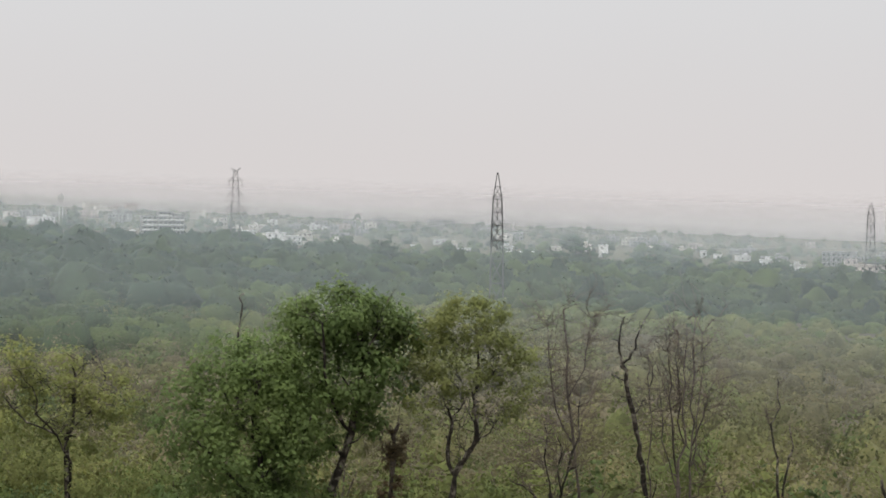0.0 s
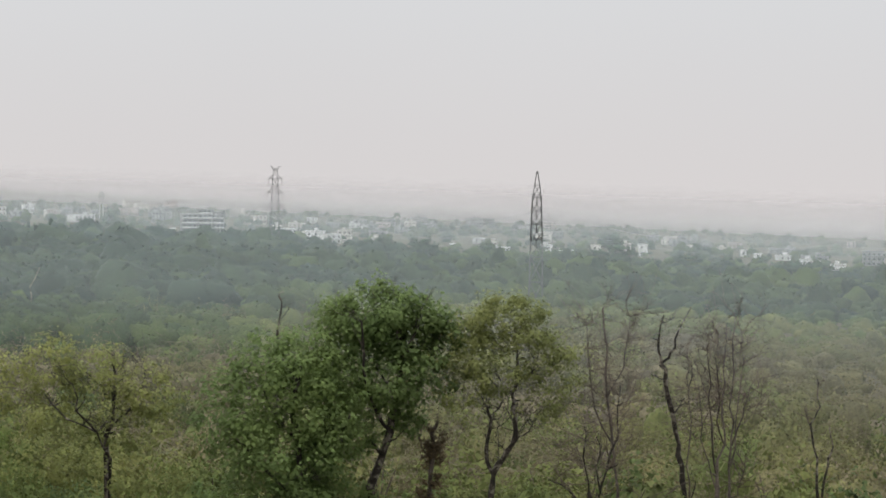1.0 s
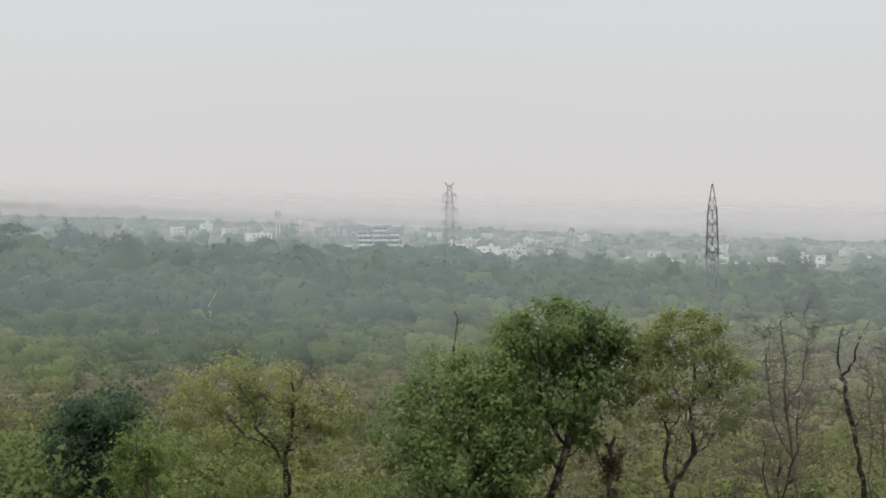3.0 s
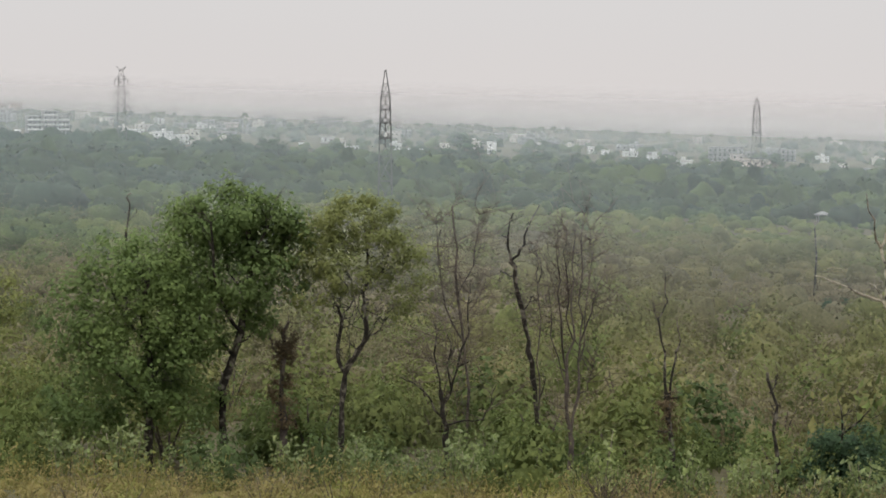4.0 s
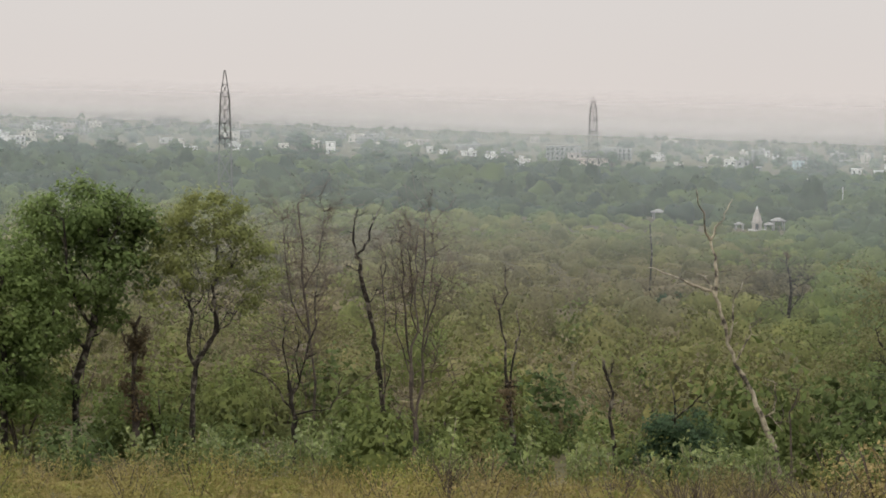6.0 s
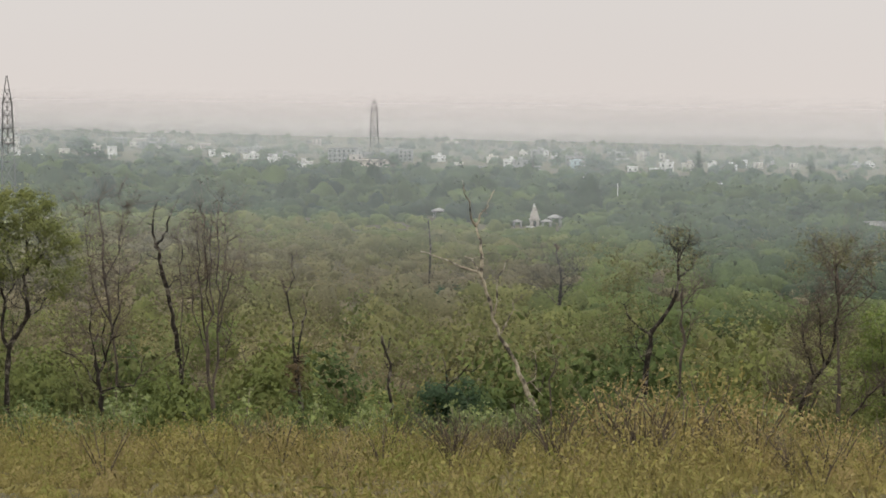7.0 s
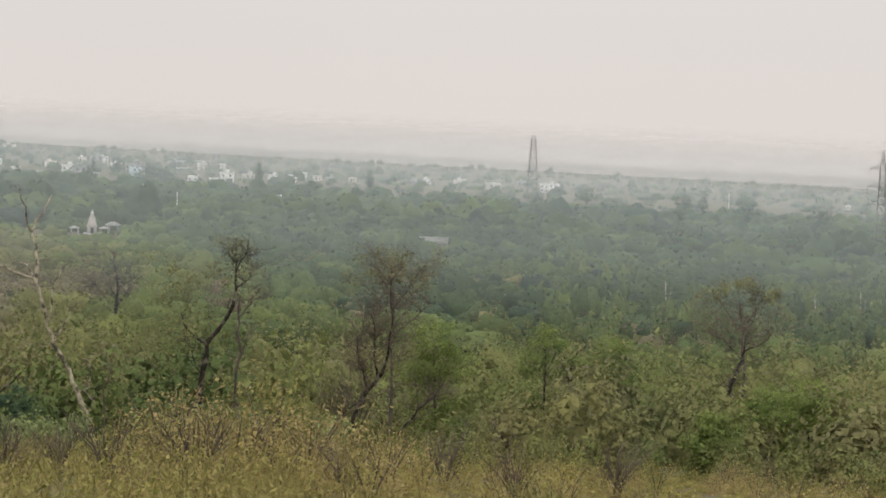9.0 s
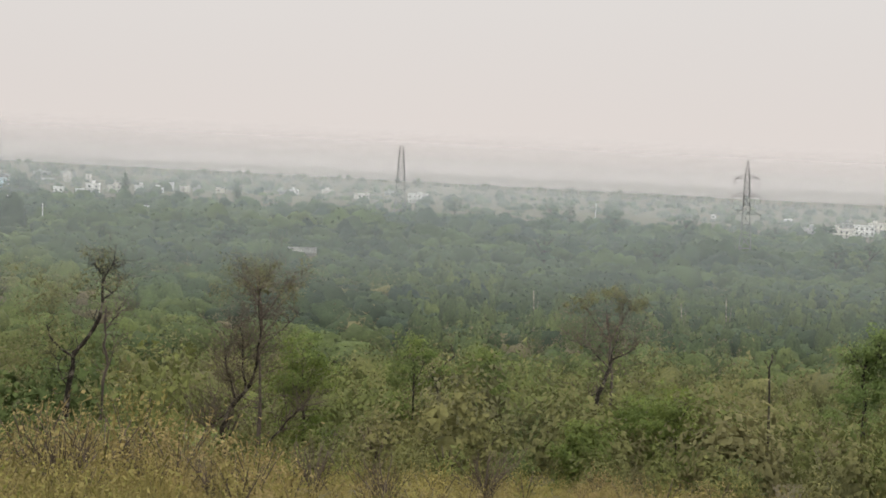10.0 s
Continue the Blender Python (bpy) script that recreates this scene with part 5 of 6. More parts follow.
def feathery_shrub(label, tint):
    """A large half-dry shrub of fine twigs and tiny leaves in rounded masses, radius 1."""
    top = thing("brush_shrub", (0, 0, 0), label, "shrub", "feathery shrubs in the foreground")
    for k in range(6):
        a = k * 1.05 + rng.uniform(0, 0.6)
        m = Mass()
        m.add(*tube(smooth_line([(0, 0, -0.1), (math.cos(a) * 0.12, math.sin(a) * 0.12, 0.45), (math.cos(a) * 0.45, math.sin(a) * 0.45, 0.98)], 3), 0.018, 0.006, 4))
        part("stem", m.mesh("stem", TWIG, True), top)
    p, out = dome(620, 30, 0.14, 0.66)
    spray, way = dome(560, 30, 0.16, 0.66)
    v, q, w = joined(core(0.5, 0.55, 0.0, 12, 6), leaves(p, 0.046, 0.03, out), strokes(spray[:260], 0.16, 0.018, way[:260]), leaves(spray[260:], 0.06, 0.04, way[260:] + (0, 0, 0.4)))
    part("foliage", raw_mesh("foliage", v, q, BRUSH, np.full(len(v), tint), True, w), top)
    return top


FEATHERY = [feathery_shrub(*k) for k in (("large brown half-dry feathery shrub", 0.14), ("large yellow-brown feathery shrub in dry brush", 0.24),
                                         ("large olive-brown feathery shrub", 0.36), ("yellow-green leafy shrub at the brush edge", 0.55))]
# direction, distance, radius, kind
MOUNDS = [(0.36, 52, 2.7, 1), (0.4, 53, 2.4, 0), (0.32, 55, 2.3, 0), (0.44, 53, 1.9, 1), (0.3, 54, 1.8, 2), (0.45, 47, 1.7, 0), (0.11, 72, 1.7, 3), (0.09, 62, 1.5, 3),
          (0.17, 66, 1.3, 1), (0.2, 70, 1.2, 2), (0.24, 63, 1.2, 1), (0.5, 55, 1.2, 1), (0.55, 60, 1.2, 2), (0.06, 74, 1.2, 1), (0.02, 72, 1.3, 2), (-0.03, 76, 1.3, 1),
          (0.335, 60, 2.6, 1), (0.37, 62, 2.8, 2), (0.355, 66, 2.6, 3), (0.4, 61, 2.2, 1)]
spread_out = random.Random(3)
for k in range(110):
    az, d = spread_out.uniform(-0.12, 0.72), spread_out.uniform(36, 80)
    MOUNDS.append((az, d, spread_out.uniform(0.9, 1.5) if d < 62 else spread_out.uniform(0.7, 1.15), spread_out.choice((0, 1, 1, 2, 2, 3))))
for n, (az, d, size, kind) in enumerate(MOUNDS):
    x, y, z = spot(az, d)
    m = pose(x, y, z - 0.15, 0, 0, 51 * n) @ Matrix.Diagonal((size, size, size * (0.9 + 0.25 * (n % 3) / 2), 1))
    copy_thing(FEATHERY[kind], m).scale = m.to_scale()
for n, kind in enumerate(FEATHERY):
    x, y, z = spot(0.14 + 0.11 * n, 78)
    kind.location, kind.scale = (x, y, z - 0.15), (1.6, 1.6, 1.6)

# ---------------------------------------------------------------- single trees of the woods
# x, y, height, width, shape
FAR_TREES = [
    (-27.1, 1049.7, 14.2, 17.9, "round"),
    (-49.2, 1078.9, 11.6, 16.9, "round"),
    (60.0, 1028.2, 15.9, 27.8, "round"),
    (1.6, 1090.0, 10.6, 18.6, "round"),
    (95.7, 1055.7, 11.0, 16.6, "round"),
    (112.5, 1054.0, 11.5, 15.0, "round"),
    (136.7, 1010.8, 10.6, 23.0, "round"),
    (91.2, 1597.4, 13.1, 21.7, "round"),
    (-218.5, 1332.2, 16.8, 12.9, "round"),
    (-150.6, 785.7, 11.1, 13.5, "round"),
    (-84.5, 1086.7, 8.3, 15.5, "round"),
    (132.8, 1092.0, 10.2, 9.3, "round"),
    (163.3, 1087.8, 8.3, 11.2, "round"),
    (-228.5, 787.5, 19, 19.9, "flat"),
]
FAR_TREES += [
    (-405.4, 1340.0, 19, 23.6, "round"),
    (-385.9, 1345.8, 19, 17.4, "round"),
    (-358.0, 1092.8, 19, 14.8, "round"),
    (-339.6, 1098.7, 19, 19.3, "round"),
    (-209.9, 875.2, 19, 14.3, "round"),
    (-217.7, 976.0, 19, 11.4, "round"),
    (-332.5, 1256.8, 19, 14.7, "round"),
    (196.1, 1001.0, 15.2, 10.9, "round"),
    (206.0, 978.6, 14.1, 9.7, "pointed"),
    (290.7, 1112.7, 14.4, 4.5, "round"),
    (380.8, 1116.9, 17.1, 8.2, "pointed"),
    (238.4, 604.7, 8.8, 14.3, "round"),
    (434.5, 1097.1, 15.3, 6.8, "pointed"),
    (348.2, 1200.5, 13.5, 16.6, "round"),
]
FAR_TREES += [
    (394.0, 1447.3, 14.4, 10.4, "round"),
    (277.4, 486.5, 14.5, 10.5, "pointed"),
    (493.1, 812.0, 17.9, 13.1, "round"),
    (491.1, 754.2, 19, 15.5, "round"),
    (543.0, 956.7, 18.9, 11.4, "round"),
    (576.2, 995.2, 17.4, 7.9, "round"),
    (606.0, 857.5, 15.1, 10.8, "round"),
    (653.8, 884.6, 14.6, 15.6, "round"),
    (538.0, 1050.2, 15.7, 10.2, "round"),
    (380.4, 1117.0, 17.0, 6.8, "pointed"),
    (434.6, 1097.0, 16.1, 6.1, "pointed"),
    (332.8, 523.1, 12.0, 10.8, "round"),
    (428.9, 553.2, 14.7, 12.0, "round"),
    (432.7, 575.5, 11.2, 12.3, "round"),
]
FAR_TREES += [
    (298.8, 633.0, 9.2, 4.8, "pointed"),
]
SAY = {'round': 'dark round-crowned tree rising from hazy woods', 'flat': 'flat-topped dark tree standing above the woods', 'pointed': 'tall narrow dark green tree above the woods'}
for x, y, height, width, shape in FAR_TREES:
    distant_tree(x, y, height, width, shape, SAY[shape])

# ---------------------------------------------------------------- the town beyond the woods
# x, y, width, height, colour of each house
WEST = [
    (-295.1, 1673.1, 16.6, 5.8, "w"), (-340.1, 1797.0, 11.6, 6.2, "c"), (-351.3, 1919.0, 9.5, 6.6, "g"), (-333.6, 2123.7, 13.7, 6.3, "p"),
    (-372.6, 2489.6, 14.8, 7.3, "c"), (-277.2, 1932.2, 10.5, 6.7, "g"), (-352.4, 2576.0, 12.8, 10.4, "p"), (-247.7, 2301.9, 12.5, 9.1, "c"),
    (-195.0, 1433.7, 3.2, 3.2, "w"), (-193.3, 1979.5, 9.8, 6.8, "c"), (-377.6, 1775.1, 9.9, 7.1, "c"), (-390.2, 1952.0, 8.9, 7.9, "w"),
    (-359.3, 1752.5, 8.0, 5.3, "g"), (-340.4, 1794.9, 8.1, 7.2, "p"), (-395.9, 2569.7, 18.0, 9.5, "c"), (-358.8, 2492.6, 13.7, 8.7, "p"),
]
OLD_TOWN = [
    (-157.0, 2096.8, 8.3, 5.2, "w"), (-144.0, 1766.1, 13.1, 5.2, "c"), (-129.0, 1513.4, 9.7, 5.2, "w"), (-103.5, 1410.7, 11.9, 6.2, "w"),
    (-91.9, 1383.3, 10.3, 5.5, "w"), (-91.9, 1520.4, 9.0, 6.0, "c"), (-110.1, 1947.7, 8.7, 4.8, "w"), (-100.8, 1945.5, 4.8, 3.8, "w"),
    (-126.9, 1938.8, 11.5, 4.8, "g"), (-110.6, 1422.1, 6.3, 3.5, "c"), (-75.9, 1298.4, 7.1, 3.9, "c"), (-63.5, 1377.0, 6.1, 4.1, "c"),
    (-149.9, 1661.5, 6.6, 4.1, "c"),
]
MIDDLE = [
    (-16.8, 1381.7, 4.8, 3.1, "w"), (-2.4, 1566.6, 8.5, 3.5, "w"), (11.4, 1283.5, 7.0, 3.8, "w"), (6.0, 1513.3, 6.0, 3.3, "c"),
    (41.0, 1453.5, 5.8, 3.6, "w"), (40.9, 1214.4, 13.2, 4.8, "w"), (58.1, 1898.9, 15.0, 6.5, "g"), (74.6, 1499.4, 5.9, 3.7, "c"),
    (98.7, 1404.1, 4.9, 7.6, "w"), (96.9, 1529.0, 5.3, 6.0, "c"), (-63.6, 1780.3, 10.6, 5.3, "g"), (-47.9, 2049.0, 10.1, 6.0, "g"),
    (-8.2, 2283.3, 14.7, 10.1, "g"), (41.3, 2208.2, 9.8, 5.5, "g"),
]
EAST = [
    (169.3, 1597.4, 9.5, 4.7, "c"), (172.5, 1511.5, 3.7, 4.5, "w"), (178.4, 1482.1, 5.1, 3.6, "w"), (192.2, 1461.8, 8.0, 3.6, "w"),
    (190.3, 1345.4, 6.0, 4.0, "w"), (187.8, 1289.2, 4.5, 4.4, "c"), (187.2, 1203.1, 7.7, 4.7, "w"), (193.2, 1156.9, 9.7, 4.0, "w"),
    (251.2, 1445.0, 18.6, 9.3, "g"), (349.7, 2170.2, 8.6, 5.4, "p"), (172.5, 1782.2, 10.6, 4.4, "g"), (149.7, 1855.5, 8.3, 4.6, "c"),
    (148.1, 1634.7, 7.3, 4.0, "c"), (216.7, 1696.0, 8.4, 4.1, "g"),
]
FAR_EAST = [
    (328.1, 1513.4, 8.5, 4.6, "w"), (211.2, 990.9, 6.6, 3.0, "c"), (354.1, 1418.6, 7.3, 4.4, "w"), (441.0, 1721.7, 6.2, 4.4, "c"),
    (471.1, 1769.7, 6.4, 5.4, "w"), (449.0, 1658.1, 4.3, 5.1, "w"), (382.0, 1358.4, 6.3, 5.6, "b"), (304.2, 1028.8, 3.8, 3.0, "w"),
    (295.8, 1020.8, 2.1, 3.0, "c"), (404.9, 1313.0, 6.2, 3.4, "w"), (521.4, 1668.8, 6.1, 6.1, "c"), (544.6, 1689.8, 4.0, 6.1, "c"),
    (423.7, 1304.3, 8.2, 6.1, "w"), (408.1, 1280.8, 4.7, 3.3, "w"), (459.3, 1370.8, 6.5, 5.0, "c"), (313.1, 985.3, 1.6, 3.0, "w"),
]
OUTSKIRTS = [
    (488.1, 1609.9, 8.4, 3.3, "g"), (507.7, 1463.7, 5.4, 3.8, "w"), (509.6, 1429.8, 6.0, 3.4, "w"), (551.2, 1522.0, 4.8, 5.6, "w"),
    (557.0, 1508.6, 5.6, 4.0, "c"), (344.1, 981.4, 3.1, 3.0, "w"), (411.3, 1111.6, 3.6, 3.0, "w"), (333.6, 1274.8, 5.9, 3.2, "g"),
    (364.6, 1508.6, 7.0, 3.9, "c"), (292.5, 1236.4, 4.4, 3.2, "g"), (544.6, 1973.3, 8.2, 4.0, "g"), (566.8, 1509.7, 5.6, 3.2, "g"),
    (584.9, 1512.4, 4.8, 3.2, "c"), (630.4, 1561.0, 6.7, 3.3, "c"), (654.2, 1564.3, 5.9, 3.0, "g"), (299.5, 1325.1, 4.7, 3.4, "c"),
]
PLAIN = [
    (746.5, 1521.4, 13.5, 6.7, "w"), (701.5, 1524.4, 9.2, 4.2, "c"), (678.2, 1598.2, 6.9, 3.5, "w"), (734.5, 1662.0, 8.1, 3.6, "c"),
    (934.6, 1406.9, 3.3, 3.3, "w"), (789.3, 1085.2, 7.9, 4.6, "g"), (799.0, 1066.6, 13.1, 5.2, "c"), (867.9, 1136.3, 12.6, 6.3, "w"),
    (935.3, 1210.2, 11.3, 6.7, "c"), (909.5, 1209.6, 6.0, 5.9, "g"), (936.3, 1314.5, 4.8, 4.7, "w"), (823.4, 1733.7, 7.7, 3.8, "g"),
]


# ---------------------------------------------------------------- steel towers and cables
def bar(m, a, b, r, sides=4):
    m.add(*tube(np.array([a, b], float), r, r, sides, 0.0))


def box_arrays(cx, cy, cz, sx, sy, sz):
    v = np.array([(x, y, z) for z in (-1, 1) for y in (-1, 1) for x in (-1, 1)], float) * (sx / 2, sy / 2, sz / 2) + (cx, cy, cz)
    return v, np.array([(0, 2, 3, 1), (4, 5, 7, 6), (0, 1, 5, 4), (2, 6, 7, 3), (0, 4, 6, 2), (1, 3, 7, 5)])


def box_mesh(name, mat, *boxes):
    m = Mass()
    for b in boxes:
        m.add(*box_arrays(*b))
    return m.mesh(name, mat)


CONCRETE = rough_material("grey_concrete", [(0.3, (0.28, 0.27, 0.26)), (0.7, (0.4, 0.39, 0.37))], 0.5)


def pylon(x, y, height, shape, tiers, turn, label, panels, leg=0.16, lattice=0.07, horns=False):
    """A lattice tower; shape: height as a share and the width there; tiers: height as a share, reach of the arm, length of its
    insulators; panels: shares of the height at which the struts cross over."""
    top = thing("pylon", (x, y, float(ground_z(x, y))), label, "pylon", "pylons across the plain")
    top.rotation_euler = (0, 0, turn)

    def half(z):
        return float(np.interp(z / height, [p[0] for p in shape], [p[1] / 2 for p in shape]))

    corners = ((-1, -1), (1, -1), (1, 1), (-1, 1))
    for sx, sy in corners:
        m = Mass()
        for (a, wa), (b, wb) in zip(shape, shape[1:]):
            bar(m, (sx * wa / 2, sy * wa / 2, a * height), (sx * wb / 2, sy * wb / 2, b * height), leg * (1.0 if b < 1 else 0.75))
        part("leg", m.mesh("leg", STEEL), top)
        part("footing", box_mesh("footing", CONCRETE, (sx * shape[0][1] / 2, sy * shape[0][1] / 2, 0.1, 0.9, 0.9, 0.7)), top, "concrete footing")
    levels = [p * height for p in panels]
    for k in range(4):
        (ax, ay), (bx, by) = corners[k], corners[(k + 1) % 4]
        m = Mass()
        for lo, hi in zip(levels, levels[1:]):
            p, q = half(lo), half(hi)
            bar(m, (ax * p, ay * p, lo), (bx * q, by * q, hi), lattice)
            bar(m, (bx * p, by * p, lo), (ax * q, ay * q, hi), lattice)
            bar(m, (ax * q, ay * q, hi), (bx * q, by * q, hi), lattice * 1.2)
        part("bracing", m.mesh("bracing", STEEL), top)
    if horns:
        for side in (-1, 1):
            m = Mass()
            h = half(height)
            for sy in (-1, 1):
                bar(m, (side * h, sy * h, height), (side * (h + 1.3), 0, height + 1.6), lattice)
                bar(m, (-side * h, sy * h, height), (side * (h + 1.3), 0, height + 1.6), lattice)
            part("earth_wire_horn", m.mesh("earth_wire_horn", STEEL), top)
    for share, reach, hang in tiers:
        z = height * share
        h = half(z)
        for side in (-1, 1):
            m = Mass()
            tip = (side * (h + reach), 0, z - 0.1)
            for sy in (-1, 1):
                bar(m, (side * h, sy * h, z), tip, lattice * 1.1)
                bar(m, (side * h, sy * half(z + 1.5), z + 1.5), tip, lattice)
                bar(m, (side * (h + reach * 0.45), sy * h * 0.55, z), (side * (h + reach * 0.3), sy * h * 0.6, z + 1.0), lattice * 0.7)
            arm = part("crossarm", m.mesh("crossarm", STEEL), top)
            if hang:
                m = Mass()
                n = 7
                zs = np.linspace(0, -hang, n * 2)
                for a, b, r in zip(zs, zs[1:], [0.05, 0.13] * n):
                    bar(m, (tip[0], 0, tip[2] + a), (tip[0], 0, tip[2] + b), r, 6)
                part("insulator", m.mesh("insulator", INSULATOR), arm, "brown insulator string")
    return top


EVEN = [0, 0.16, 0.31, 0.44, 0.56, 0.655, 0.74, 0.82, 0.9, 1.0]
pylon(13.9, 587.8, 35.6, [(0, 3.6), (0.5, 3.0), (0.81, 2.3), (1, 0.2)], [(0.81, 1.6, 2.2), (0.715, 1.7, 2.2), (0.62, 1.8, 2.2), (0.51, 1.8, 2.0)], radians(88.6),
      "steel lattice pylon with a pointed tip above dark trees", [0, 0.2, 0.38, 0.51, 0.62, 0.715, 0.81, 0.9], 0.18, 0.08)
pylon(-90.8, 995.9, 38.8, [(0, 5.2), (0.45, 3.6), (0.9, 2.3), (1, 1.6)], [(0.9, 1.7, 3.4), (0.745, 2.0, 3.4), (0.59, 2.0, 3.4)], radians(5.2),
      "pale hazy lattice pylon with three pairs of arms", EVEN, 0.15, 0.08, True)
pylon(221.0, 1179.6, 37.2, [(0, 6.2), (0.45, 4.4), (0.88, 3.2), (1, 1.6)], [(0.88, 1.6, 4.4), (0.72, 1.7, 4.4), (0.56, 1.6, 4.0)], radians(79.4),
      "hazy grey lattice pylon beside the town", [0, 0.2, 0.38, 0.56, 0.72, 0.88, 1.0], 0.25, 0.1, True)
pylon(521.2, 1080.9, 38.9, [(0, 6.6), (0.5, 4.3), (0.93, 2.2), (1, 0.8)], [(0.93, 0.5, 0)], radians(-25.7),
      "tapering grey lattice pylon near a white house", [0, 0.22, 0.4, 0.55, 0.69, 0.81, 0.92], 0.26, 0.11)
pylon(454.5, 658.3, 36.8, [(0, 5.0), (0.4, 2.8), (0.85, 1.7), (1, 0.2)], [(0.83, 3.5, 2.6), (0.66, 3.9, 2.6), (0.49, 3.8, 2.4)], radians(-34.6),
      "grey lattice pylon with wide arms over the woods", [0, 0.16, 0.29, 0.39, 0.49, 0.575, 0.66, 0.745, 0.83, 0.92], 0.17, 0.085)
pylon(-355.5, 1093.7, 43.0, [(0, 6.5), (0.45, 4.2), (0.9, 2.4), (1, 1.6)], [(0.9, 2.3, 3.0), (0.745, 2.6, 3.0), (0.59, 2.6, 3.0)], radians(15),
      "faint lattice pylon almost lost in haze", EVEN, 0.15, 0.08, True)


def cable(a, b, sag):
    u = np.linspace(0, 1, 25)[:, None]
    line = np.array(a) * (1 - u) + np.array(b) * u
    line[:, 2] -= sag * 4 * (u * (1 - u))[:, 0]
    m = Mass()
    m.add(*tube(line, 0.014, 0.014, 4, 0.0))
    ob = new("power_cable", m.mesh("power_cable", WIRE))
    tagged(ob, "thin sagging aluminium power cable between pylons", "cable", "power cables")


def head(x, y, up):
    return (x, y, float(ground_z(x, y)) + up)


for up, off in ((25.4, 1.6), (25.4, -1.6), (21.9, 1.8)):
    cable(head(13.9, 587.8 + off, up), head(221, 1179.6 + off, 26 + (up - 23) * 0.6), 11)
    cable(head(13.9, 587.8 + off, up), head(-90.8, 995.9 + off, 26 + (up - 23) * 0.6), 9)
    cable(head(454.5 + off, 658.3, up), head(521.2 + off, 1080.9, up + 4), 9)

# ---------------------------------------------------------------- houses
PAINT = {
    "w": rough_material("white_limewash", [(0.3, (0.56, 0.55, 0.53)), (0.7, (0.72, 0.71, 0.69))], 0.25),
    "c": rough_material("cream_plaster", [(0.3, (0.5, 0.46, 0.4)), (0.7, (0.64, 0.6, 0.53))], 0.25),
    "g": rough_material("grey_cement_plaster", [(0.3, (0.2, 0.2, 0.2)), (0.7, (0.32, 0.31, 0.3))], 0.25),
    "p": rough_material("faded_pink_plaster", [(0.3, (0.4, 0.34, 0.31)), (0.7, (0.5, 0.43, 0.39))], 0.25),
    "b": rough_material("pale_blue_plaster", [(0.3, (0.38, 0.48, 0.54)), (0.7, (0.48, 0.58, 0.63))], 0.25),
}
SAYS = {"w": "whitewashed", "c": "cream plastered", "g": "grey cement", "p": "faded pink", "b": "pale blue"}
ROOF = rough_material("stained_roof_slab", [(0.3, (0.3, 0.29, 0.28)), (0.7, (0.48, 0.47, 0.45))], 0.3)
TANK = rough_material("black_water_tank", [(0.3, (0.02, 0.02, 0.022)), (0.7, (0.04, 0.04, 0.045))], 1.0, 0.5)


def pane_material():
    m, t, out = material("window_glass")
    body = t.nodes.new("ShaderNodeBsdfPrincipled")
    body.inputs["Base Color"].default_value = (0.02, 0.025, 0.03, 1)
    body.inputs["Roughness"].default_value = 0.08
    t.links.new(body.outputs[0], out.inputs[0])
    return m


PANE = pane_material()
pick = random.Random(11)


def window(parent, cx, cz, w, h, front, wall):
    frame_part = part("window", box_mesh("window", wall, (cx, front - 0.05, cz - h / 2 - 0.08, w + 0.4, 0.3, 0.14), (cx, front - 0.1, cz + h / 2 + 0.1, w + 0.5, 0.5, 0.12),
                                         (cx - w / 2 - 0.08, front - 0.03, cz, 0.14, 0.16, h), (cx + w / 2 + 0.08, front - 0.03, cz, 0.14, 0.16, h)), parent)
    part("pane", box_mesh("pane", PANE, (cx, front - 0.012, cz, w, 0.04, h)), frame_part, "dark window glass")


